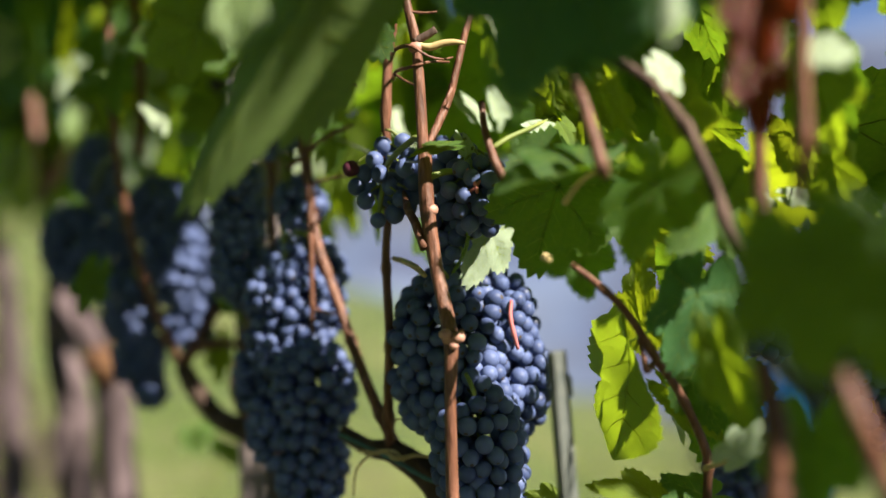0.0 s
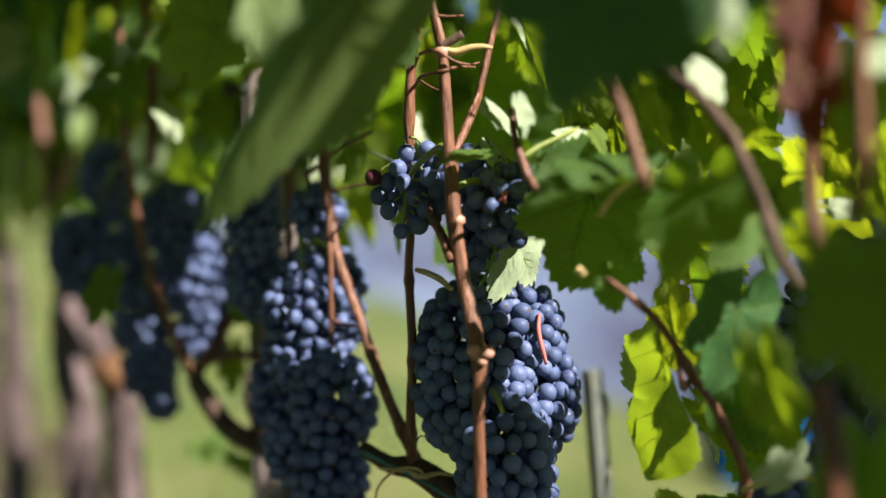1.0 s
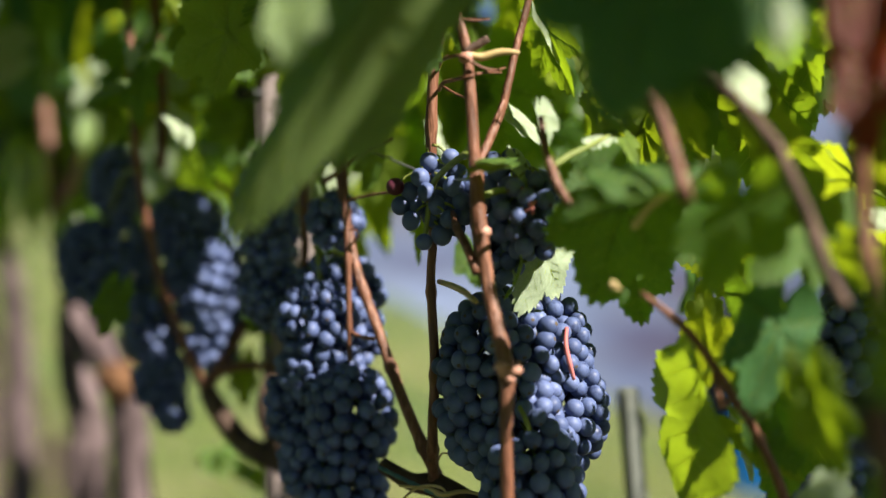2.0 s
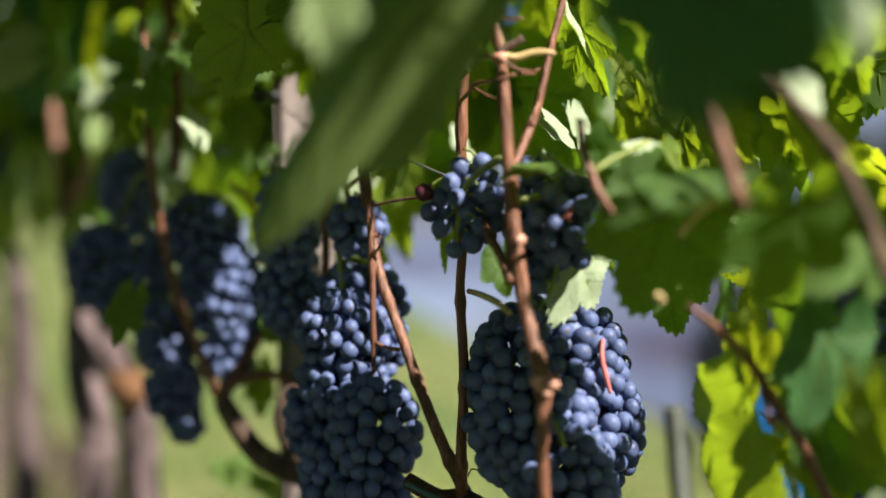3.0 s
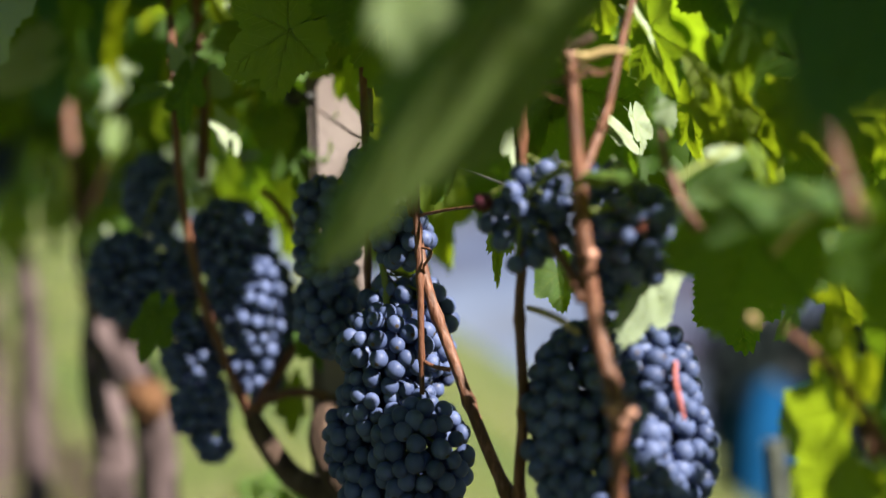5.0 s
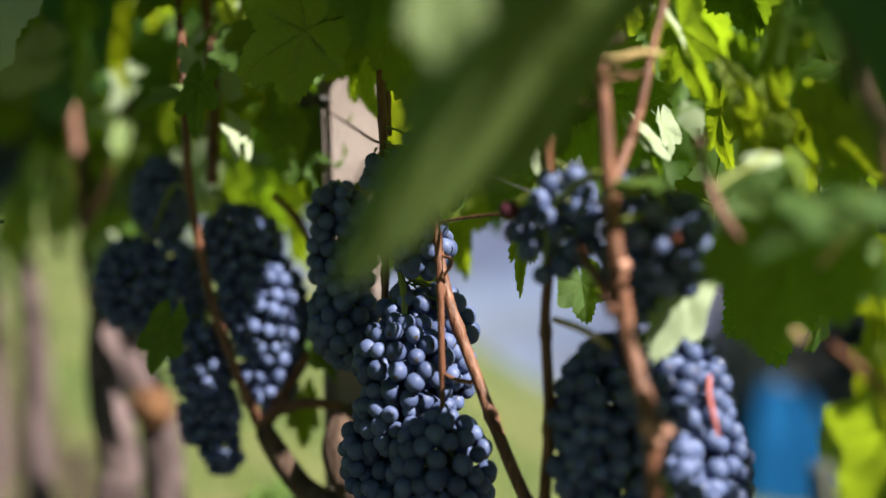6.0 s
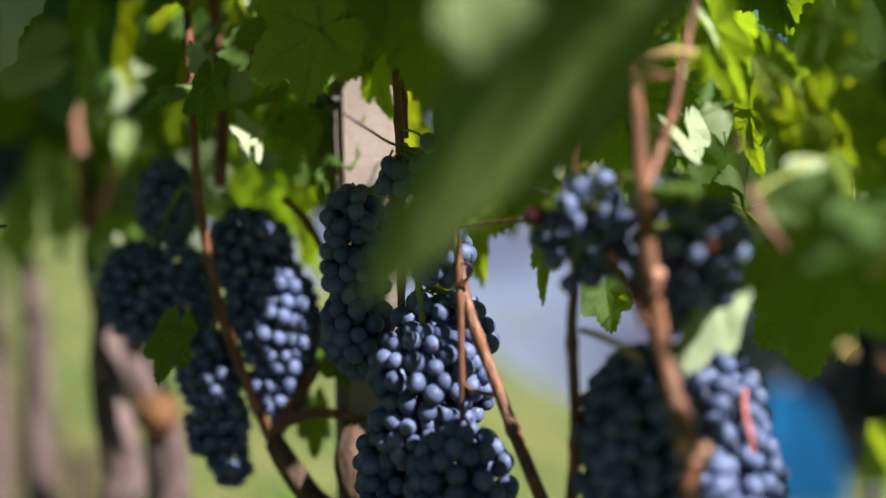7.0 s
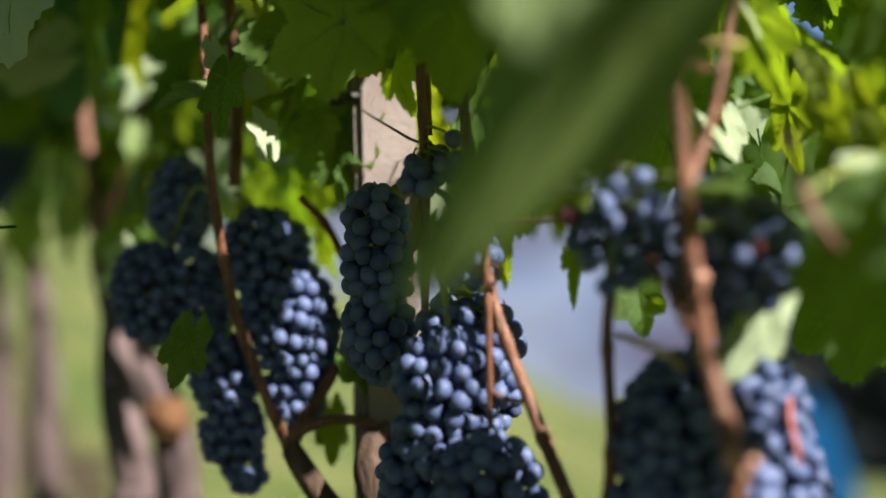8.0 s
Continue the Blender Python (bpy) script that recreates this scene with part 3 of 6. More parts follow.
build_stake()
ROW = Vector((-0.478, 0.878, 0.06)).normalized()
A = Vector((-0.0967, 1.0036, 0.9997))
B = Vector((-0.0474, 0.8723, 0.9758))
wire = thing("trellis_wire", tuple(A), "thin grey galvanised trellis wire, its near end bent to a cane", "wire")
# Near end bent down to the cane, to fit the camera's view.
part("strand", tube([tuple(A + ROW * 7), tuple(A + ROW * 2.5 + Vector((0, 0, -0.01))), tuple(A + ROW * 0.8), tuple(A + ROW * 0.3), tuple(A + ROW * 0.12), tuple(A), tuple(B), (-0.0300, 0.8250, 0.9690), (-0.0125, 0.7860, 0.9660), (-0.0080, 0.7800, 0.9668)], 0.0008, 6, 6), WIRE, wire)

# ---------------------------------------------------------------- vines
def trunk_mesh(points, radii, seed, sides=28):
    return tube(points, radii, sides, 22, 0.30, 0.0, None, seed, 60.0, 0.16)


def down(p, dx=0.0, dy=0.0):
    """The place on the ground below p."""
    x, y = p[0] + dx, p[1] + dy
    return (x, y, ground_height(x, y) - 0.03)


# the vine in front, whose canes carry the nearest bunches
head_a = (-0.0115, 0.8492, 0.7222)
vine_a = thing("grapevine", down(head_a, 0.05, 0.03), "old grapevine with red-brown canes and green leaves", "vine", "vines of the row")
part("trunk", trunk_mesh([down(head_a, 0.05, 0.03), (head_a[0] + 0.05, head_a[1] + 0.03, 0.35), (head_a[0] + 0.03, head_a[1] + 0.01, head_a[2] - 0.10), head_a], [0.034, 0.028, 0.026, 0.014], 1.0), BARK, vine_a)
part("cordon", trunk_mesh([head_a, (-0.0259, 0.8603, 0.7441), (-0.0493, 0.8711, 0.7608), (-0.0682, 0.8812, 0.7630), (-0.0889, 0.8917, 0.7741)], [0.011, 0.010, 0.0085, 0.006, 0.005], 2.0, 16), OLD_WOOD, vine_a)
MAIN = [(-0.0110, 0.7386, 0.7130), (-0.0092, 0.7409, 0.7575), (-0.0056, 0.7462, 0.8204), (-0.0029, 0.7510, 0.8548), (-0.0083, 0.7684, 0.8998), (-0.0109, 0.7753, 0.9358), (-0.0108, 0.7826, 0.9792), (-0.0099, 0.7906, 1.0377), (-0.0109, 0.7912, 1.0487), (-0.0157, 0.7981, 1.0865), (-0.0152, 0.8118, 1.1551)]
part("cane", tube(MAIN, [0.0042, 0.0040, 0.0034, 0.0048, 0.0042, 0.0048, 0.0036, 0.0032, 0.0032, 0.0028, 0.002], 20, 14, 0.16), CANE, vine_a)
for p, r in (((-0.0029, 0.7481, 0.8551), 0.0050), ((0.0020, 0.7441, 0.8560), 0.0042), ((-0.0058, 0.7442, 0.8587), 0.0040), ((-0.0011, 0.7439, 0.8513), 0.0030), ((0.0040, 0.7453, 0.8592), 0.0022), ((-0.0105, 0.7897, 1.0398), 0.0048), ((-0.0091, 0.7742, 0.9349), 0.0048)):
    bm = bmesh.new()
    ball(bm, p, r, (1.1, 0.9, 0.85))
    part("node", bm, CUT, vine_a)
part("cane", tube([(-0.0532, 0.8712, 0.7631), (-0.0502, 0.8534, 0.8052), (-0.0454, 0.8456, 0.8461), (-0.0437, 0.8464, 0.9014), (-0.0399, 0.8451, 0.9328), (-0.0353, 0.8418, 1.0027), (-0.0285, 0.8414, 1.0525), (-0.0196, 0.8281, 1.0843), (-0.0154, 0.8086, 1.0956)], [0.0042, 0.0034, 0.0033, 0.0030, 0.0030, 0.0036, 0.0034, 0.0030, 0.0026], 12, 8, 0.06, 0.055), CANE, vine_a)
part("cane", tube([(-0.0475, 0.8761, 0.7595), (-0.0615, 0.8829, 0.7947), (-0.0723, 0.8944, 0.8252), (-0.0850, 0.9115, 0.8665), (-0.0975, 0.9238, 0.9095), (-0.1040, 0.9412, 0.9574), (-0.1073, 0.9543, 1.0150), (-0.1079, 0.9676, 1.0782), (-0.1117, 0.9819, 1.1609)], [0.0046, 0.0042, 0.0040, 0.0038, 0.0036, 0.0036, 0.0034, 0.003, 0.0026], 12, 8, 0.06, 0.06), CANE, vine_a)
part("cane", tube([(-0.0146, 0.7710, 0.9110), (-0.0196, 0.7798, 0.9273), (-0.0239, 0.7903, 0.9365), (-0.0262, 0.8109, 0.9476)], [0.0032, 0.003, 0.0028, 0.0014], 10, 6), CANE, vine_a)
part("cane", tube([(-0.0094, 0.7751, 0.9320), (-0.0085, 0.7860, 0.9690), (-0.0049, 0.7933, 0.9809), (0.0069, 0.8066, 1.0033), (0.0136, 0.8098, 1.0209), (0.0214, 0.8167, 1.0466), (0.0304, 0.8224, 1.0724), (0.0368, 0.8285, 1.1000)], [0.003, 0.003, 0.0029, 0.0028, 0.0026, 0.0024, 0.0022, 0.002], 10, 6, 0.08), CANE, vine_a)
part("cane", tube([(-0.0060, 0.7940, 0.9760), (0.0000, 0.8010, 0.9930), (0.0080, 0.8040, 1.0080), (0.0118, 0.8090, 1.0160)], [0.0016, 0.0018, 0.0016, 0.0012], 8, 5), CANE, vine_a)
part("cane", tube([(-0.0112, 0.7900, 1.0425), (-0.0023, 0.7880, 1.0391), (0.0076, 0.7870, 1.0408), (0.0150, 0.7865, 1.0408), (0.0210, 0.7860, 1.0396)], [0.0018, 0.0025, 0.0023, 0.0019, 0.0010], 10, 5, 0.1), CANE_PALE, vine_a, "pale cut shoot stub")
part("cane", tube([(-0.0113, 0.7901, 1.0435), (-0.0027, 0.7890, 1.0470), (0.0033, 0.7880, 1.0501)], [0.0030, 0.0026, 0.0024], 10, 5, 0.1), OLD_WOOD, vine_a, "short dark side stub")
part("tendril", tube([(-0.0287, 0.8433, 1.0255), (-0.0249, 0.8227, 1.0288), (-0.0132, 0.7860, 1.0274), (-0.0012, 0.7930, 1.0302), (0.0104, 0.8074, 1.0306)], [0.0013, 0.0013, 0.0011, 0.0010, 0.0007], 6, 5), CANE, vine_a)
part("tendril", tube([(-0.0290, 0.8420, 1.0380), (-0.0243, 0.8159, 1.0425), (-0.0140, 0.7866, 1.0405), (-0.0030, 0.7844, 1.0330), (0.0060, 0.7900, 1.0310), (0.0130, 0.8030, 1.0330)], [0.0013, 0.0014, 0.0012, 0.0009, 0.0008, 0.0006], 6, 5), CANE, vine_a)
part("tendril", tube([(-0.0265, 0.8250, 1.0270), (-0.0200, 0.8150, 1.0215), (-0.0130, 0.8020, 1.0170), (-0.0120, 0.7980, 1.0215)], [0.0009, 0.0008, 0.0007, 0.0005], 6, 5), CANE, vine_a)
part("tendril", tube([(-0.0159, 0.7920, 1.0639), (-0.0046, 0.7914, 1.0617), (0.0050, 0.7904, 1.0614)], [0.0010, 0.0009, 0.0007], 6, 5), CANE, vine_a)
part("tendril", tube([(-0.0620, 0.8400, 1.0170), (-0.0590, 0.8380, 1.0225), (-0.0545, 0.8360, 1.0235), (-0.0535, 0.8370, 1.0215)], [0.0006, 0.0007, 0.0007, 0.0004], 6, 5), CANE, vine_a)
part("cane", tube([(-0.0382, 0.8485, 0.9017), (-0.0306, 0.8284, 0.9003), (-0.0226, 0.8083, 0.8972), (-0.0163, 0.7880, 0.8925)], [0.0018, 0.0022, 0.0022, 0.0016], 8, 5), CANE_PALE, vine_a)
part("cane", tube([(0.0273, 0.7437, 0.9988), (0.0278, 0.7378, 0.9813), (0.0311, 0.7319, 0.9656), (0.0345, 0.7264, 0.9551), (0.0386, 0.7210, 0.9463)], [0.0020, 0.0022, 0.0026, 0.0026, 0.0024], 8, 5, 0.05), CANE, vine_a)
part("cane", tube([(0.0317, 0.7372, 0.9701), (0.0420, 0.7425, 0.9756), (0.0569, 0.7529, 0.9811), (0.0751, 0.7734, 0.9882)], [0.0016, 0.0016, 0.0012, 0.0009], 8, 5), GREEN_STEM, vine_a)
part("tendril", tube([(-0.0479, 0.845, 0.7847), (-0.0451, 0.843, 0.7896), (-0.0409, 0.84, 0.7893), (-0.0383, 0.838, 0.7875), (-0.0347, 0.836, 0.7898), (-0.029, 0.832, 0.7892)], [0.0005] * 6, 6, 6), CANE, vine_a)
part("spur", tube([(-0.0447, 0.846, 0.8398), (-0.0404, 0.842, 0.8416), (-0.0369, 0.838, 0.8441)], [0.0011, 0.0009, 0.0007], 6, 4), CANE, vine_a)
part("spur", tube([(-0.0452, 0.846, 0.8334), (-0.0418, 0.842, 0.8328), (-0.0392, 0.838, 0.8312)], [0.0010, 0.0009, 0.0006], 6, 4), CANE, vine_a)
# twisted tie and dry tendrils on the cordon
part("tie", tube([(-0.0895, 0.8768, 0.7760), (-0.0688, 0.8634, 0.7673), (-0.0487, 0.8510, 0.7591), (-0.0312, 0.8406, 0.7493), (-0.0141, 0.8352, 0.7413)], [0.0014] * 5, 6, 8, 0.2, 0.012), TIE, vine_a, "twisted blue-green tie wire")
part("tendril", tube([(-0.0761, 0.8613, 0.7659), (-0.0566, 0.8562, 0.7634), (-0.0465, 0.8491, 0.7606), (-0.0323, 0.8462, 0.7625), (-0.0128, 0.8410, 0.7574)], [0.0010, 0.0018, 0.002, 0.0014, 0.0008], 6, 6, 0.15), CANE_PALE, vine_a)
part("tendril", tube([(-0.0814, 0.8596, 0.7339), (-0.0769, 0.8586, 0.7535), (-0.0626, 0.8573, 0.7649), (-0.0483, 0.8533, 0.7646), (-0.0427, 0.8490, 0.7579)], [0.0006, 0.0008, 0.001, 0.001, 0.0006], 6, 6), CANE_PALE, vine_a)

# the leafy shoot with torn, sunlit leaves
SHOOT = [(0.1453, 0.7486, 0.7011), (0.1467, 0.7362, 0.7507), (0.1469, 0.7325, 0.7760), (0.1324, 0.7244, 0.8133), (0.1188, 0.7155, 0.8362), (0.1013, 0.7071, 0.8671), (0.0855, 0.7029, 0.8853), (0.0703, 0.6986, 0.8989)]
part("cane", tube(SHOOT, [0.0027, 0.0027, 0.0029, 0.0025, 0.0028, 0.0024, 0.0021, 0.0015], 12, 8, 0.12, 0.045), CANE, vine_a)
part("cane", tube([(0.1171, 0.7155, 0.8364), (0.1110, 0.7103, 0.8326), (0.1094, 0.7077, 0.8398), (0.1074, 0.7113, 0.8511)], [0.002, 0.0022, 0.0016, 0.001], 8, 5), CANE, vine_a)
part("cane", tube([(0.1444, 0.7320, 0.7659), (0.1593, 0.7125, 0.7754), (0.1744, 0.6928, 0.7801), (0.1974, 0.6724, 0.7707)], [0.002, 0.0018, 0.0018, 0.0008], 8, 5), CANE_PALE, vine_a)
part("cane", tube([(0.0539, 0.6989, 0.9054), (0.0557, 0.6988, 0.9040), (0.0585, 0.6987, 0.9018)], [0.0022, 0.0025, 0.0018], 8, 4), CANE_PALE, vine_a)
leaf(vine_a, (0.1029, 0.742, 0.872), (0.0922, 0.748, 0.772), (-0.86, -0.48, -0.16), LEAF_TORN, 1.18)
leaf(vine_a, (0.1156, 0.752, 0.855), (0.11, 0.752, 0.8921), (-0.72, -0.68, -0.1), LEAVES_YELLOW[0], 0.75)
leaf(vine_a, (0.1414, 0.7, 0.8759), (0.1234, 0.7, 0.8276), (0.1, -0.95, 0.2), LEAVES_SHADE[1], 0.75)
leaf(vine_a, (0.1439, 0.73, 0.829), (0.1557, 0.73, 0.7832), (-0.3, -0.9, 0.1), LEAVES[0], 0.7)
leaf(vine_a, (0.1379, 0.7941, 0.8045), (0.1461, 0.7921, 0.7667), (0.7, -0.6, 0.3), LEAVES_PALE[0], 0.35)
leaf(vine_a, (0.1350, 0.7491, 0.8070), (0.1630, 0.7426, 0.7761), (-0.6, -0.7, 0.1), LEAVES_YELLOW[1], 0.45)
leaf(vine_a, (0.1436, 0.7404, 0.8306), (0.1587, 0.7335, 0.7940), (-0.5, -0.8, -0.2), LEAVES[3], 0.7)
leaf(vine_a, (0.1343, 0.6165, 0.8553), (0.1408, 0.6042, 0.8121), (-0.6, -0.7, 0.2), LEAVES_YELLOW[2], 0.55)
leaf(vine_a, (0.1529, 0.6830, 0.7865), (0.1693, 0.6740, 0.8039), (0.6, -0.6, 0.5), LEAVES_PALE[1], 0.8)
leaf(vine_a, (0.1152, 0.7408, 0.7450), (0.0746, 0.7466, 0.7626), (0.2, -0.6, 0.8), LEAVES_YELLOW[0], 0.7)
leaf(vine_a, (0.1467, 0.7410, 0.7460), (0.1118, 0.7209, 0.7471), (0.2, -0.5, 0.8), LEAVES[2], 0.9)
leaf(vine_a, (0.0581, 0.7902, 0.7364), (0.0364, 0.7905, 0.7448), (0.2, -0.7, 0.7), LEAVES_YELLOW[1], 0.8)
leaf(vine_a, (0.1454, 0.8065, 0.8512), (0.1528, 0.8077, 0.8732), (0.2, -0.7, 0.7), LEAVES_YELLOW[2], 0.8)
leaf(vine_a, (0.1530, 0.8054, 0.8280), (0.1416, 0.7941, 0.8042), (0.6, -0.7, 0.5), LEAVES_PALE[2], 0.4)

# leaves round the nearest bunches
leaf(vine_a, (0.029, 0.818, 0.918), (0.0096, 0.81, 0.8781), (0.42, -0.80, 0.42), LEAVES_PALE[0], 0.72)
leaf(vine_a, (0.0129, 0.7993, 0.9148), (0.0056, 0.7979, 0.8886), (0.95, -0.1, 0.2), LEAVES[2], 0.5)
leaf(vine_a, (0.0041, 0.7674, 0.9746), (-0.0200, 0.7571, 0.9727), (0.1, -0.5, 0.8), LEAVES[0], 0.45)
leaf(vine_a, (0.0162, 0.8025, 0.9759), (0.0206, 0.7917, 0.9594), (0.7, -0.6, 0.4), LEAVES_PALE[1], 0.7)
leaf(vine_a, (0.0758, 0.6614, 0.9527), (0.0243, 0.6460, 0.9499), (0.25, -0.30, 0.92), LEAVES[3], 0.7)
leaf(vine_a, (0.071, 0.752, 0.9433), (0.047, 0.742, 0.888), (-0.3, -0.8, -0.3), LEAVES[3], 0.95)
leaf(vine_a, (0.1089, 0.82, 0.934), (0.0876, 0.81, 0.896), (-0.4, -0.8, -0.3), LEAVES[0], 1.0)
leaf(vine_a, (0.1149, 0.6610, 0.9419), (0.0946, 0.6486, 0.8982), (-0.80, -0.58, -0.05), LEAVES[1], 1.1)
leaf(vine_a, (0.0901, 0.8440, 0.9969), (0.0571, 0.8261, 1.0401), (-0.5, -0.7, 0.4), LEAVES_YELLOW[0], 0.45)
leaf(vine_a, (0.0714, 0.7733, 0.9867), (0.0644, 0.7639, 0.9990), (-0.5, -0.8, 0.3), LEAVES_YELLOW[1], 0.6)
leaf(vine_a, (0.0749, 0.7732, 0.9857), (0.0850, 0.7624, 0.9691), (0.5, -0.8, 0.3), LEAVES_YELLOW[2], 0.6)
leaf(vine_a, (0.0591, 0.7579, 0.9816), (0.0737, 0.7631, 0.9831), (0.5, -0.5, 0.6), LEAVES_PALE[0], 0.6)
# backlit leaves on the far side of the row
for root, tip, mesh, wide in (
        ((0.1088, 0.8043, 1.0021), (0.1304, 0.7925, 0.9666), LEAVES_YELLOW[1], 0.5), ((0.1548, 0.8041, 0.9948), (0.1671, 0.7926, 0.9655), LEAVES_YELLOW[0], 0.8),
        ((0.1712, 0.7830, 0.9739), (0.1936, 0.7716, 0.9448), LEAVES_YELLOW[2], 0.7), ((0.1376, 0.83, 0.9124), (0.178, 0.82, 0.8805), LEAVES_YELLOW[0], 0.8),
        ((0.2354, 0.7245, 0.9978), (0.2370, 0.7121, 0.9538), LEAVES[0], 0.7), ((0.2133, 0.7426, 0.9635), (0.2216, 0.7310, 0.9319), LEAVES_YELLOW[1], 0.7),
        ((0.0475, 0.8672, 1.0610), (0.0529, 0.8548, 1.0152), LEAVES[2], 0.7), ((0.0736, 0.8241, 1.0009), (0.0750, 0.8119, 0.9596), LEAVES_YELLOW[1], 0.4), ((0.1020, 0.8436, 0.9897), (0.1037, 0.8318, 0.9540), LEAVES_YELLOW[0], 0.5),
        ((0.0923, 0.8067, 1.0500), (0.0795, 0.7948, 1.0150), LEAVES[0], 0.7), ((-0.0831, 1.0252, 1.0295), (-0.0747, 1.0162, 1.0485), LEAVES_YELLOW[0], 0.8),
        ((0.2069, 0.6642, 0.9976), (0.2077, 0.6518, 0.9512), LEAVES[2], 0.8), ((0.1656, 0.7680, 1.0706), (0.1694, 0.7550, 1.0127), LEAVES[0], 0.9), ((0.1966, 0.8073, 1.0529), (0.1938, 0.7945, 1.0002), LEAVES[3], 0.9), ((0.1774, 0.8069, 1.0463), (0.1732, 0.7941, 0.9947), LEAVES[1], 1.0), ((0.2248, 0.7016, 0.9447), (0.2239, 0.6899, 0.9125), LEAVES_YELLOW[2], 0.8), ((0.1415, 0.7033, 0.9838), (0.1547, 0.6917, 0.9517), LEAVES_YELLOW[0], 0.7), ((0.1046, 0.7238, 0.9964), (0.1124, 0.7123, 0.9669), LEAVES_YELLOW[1], 0.45), ((0.1712, 0.6598, 0.9145), (0.1880, 0.6487, 0.8923), LEAVES_YELLOW[0], 0.7), ((-0.0182, 0.9562, 1.0458), (-0.0210, 0.9578, 1.0767), LEAVES_YELLOW[1], 0.7), ((-0.0521, 1.0275, 1.0701), (-0.0530, 1.0294, 1.1074), LEAVES_YELLOW[2], 0.7), ((0.0018, 0.9853, 1.0260), (0.0170, 0.9861, 1.0390), LEAVES_YELLOW[0], 0.7),
        ((0.0078, 1.0062, 1.0414), (0.0144, 1.0045, 1.0082), LEAVES_YELLOW[1], 0.6), ((0.0916, 0.8641, 0.9990), (0.0891, 0.8525, 0.9694), LEAVES[1], 0.8),
        ((0.1249, 0.7971, 0.8645), (0.1210, 0.7988, 0.8968), LEAVES_YELLOW[2], 0.7), ((0.1423, 0.7583, 0.8865), (0.1511, 0.7465, 0.8513), LEAVES[0], 0.8)):
    leaf(vine_a, root, tip, (-0.75, -0.62, 0.05), mesh, wide)
# leaves on the far side of the row
leaf(vine_a, (0.1439, 0.88, 1.0343), (0.1311, 0.87, 0.9586), (-0.5, -0.8, 0.2), LEAVES[0], 0.9)
leaf(vine_a, (0.185, 0.88, 1.0242), (0.1701, 0.87, 0.9452), (-0.5, -0.8, 0.2), LEAVES[3], 0.9)
leaf(vine_a, (0.2218, 0.9, 1.0482), (0.2025, 0.89, 0.9638), (-0.5, -0.8, 0.2), LEAVES[1], 0.9)
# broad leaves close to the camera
leaf(vine_a, (0.0532, 0.5, 1.0374), (0.0296, 0.485, 0.9809), (-0.2, -0.95, 0.05), LEAVES_SHADE[0], 0.95)
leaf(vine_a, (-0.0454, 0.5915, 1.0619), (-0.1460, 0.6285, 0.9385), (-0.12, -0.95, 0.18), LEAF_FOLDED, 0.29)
leaf(vine_a, (0.0661, 0.5675, 1.0745), (0.0559, 0.5586, 0.9998), (-0.1, -0.95, -0.1), LEAVES_SHADE[0], 0.9)
leaf(vine_a, (0.0968, 0.5673, 1.0669), (0.0824, 0.5537, 1.0006), (0.2, -0.9, 0.2), LEAVES_SHADE[1], 1.0)
leaf(vine_a, (0.0615, 0.5256, 1.0379), (0.0593, 0.5129, 0.9878), (-0.25, -0.9, 0.0), LEAVES_SHADE[2], 0.95)
leaf(vine_a, (0.0824, 0.5256, 1.0363), (0.0773, 0.5132, 0.9920), (-0.15, -0.95, 0.0), LEAVES_SHADE[1], 0.95)
leaf(vine_a, (0.1255, 0.4292, 0.9137), (0.1247, 0.4168, 0.8675), (-0.62, -0.75, 0.12), LEAVES[1], 1.0)
leaf(vine_a, (0.1608, 0.5546, 0.8197), (0.1524, 0.5427, 0.7841), (-0.5, -0.8, 0.1), LEAVES[3], 1.0)
leaf(vine_a, (0.1768, 0.7941, 0.8014), (0.1523, 0.7815, 0.7536), (-0.4, -0.8, 0.1), LEAVES[5], 0.9)
leaf(vine_a, (0.1653, 0.4593, 0.9109), (0.1635, 0.4463, 0.8551), (-0.5, -0.9, 0.1), LEAVES[2], 1.0)
leaf(vine_a, (0.1575, 0.6808, 0.9354), (0.1211, 0.6590, 0.9031), (-0.5, -0.75, -0.35), LEAVES[4], 0.8)
leaf(vine_a, (0.1516, 0.5741, 1.0012), (0.1480, 0.5607, 0.9600), (-0.35, -0.9, 0.1), LEAVES_RED[0], 0.5)
leaf(vine_a, (0.1437, 0.5356, 1.0319), (0.1414, 0.5333, 0.9877), (-0.2, -0.9, 0.2), LEAVES_RED[1], 0.6)
# small pale leaves; sun patches on near leaves are put into their colour
for root, tip, wide in (((0.0975, 0.5046, 1.0175), (0.0989, 0.5037, 0.9999), 0.75), ((0.1229, 0.6642, 1.0042), (0.1356, 0.6635, 0.9894), 0.9), ((0.1743, 0.5539, 0.9967), (0.1942, 0.5540, 0.9969), 0.7),
                        ((0.1815, 0.7207, 0.9301), (0.1994, 0.7204, 0.9236), 0.5), ((0.2080, 0.7206, 0.9263), (0.2311, 0.7204, 0.9211), 0.5), ((0.1707, 1.1100, 1.0983), (0.2005, 1.1095, 1.0878), 0.6)):
    leaf(vine_a, root, tip, (0.45, -0.75, 0.48), LEAVES_PALE[1], wide)
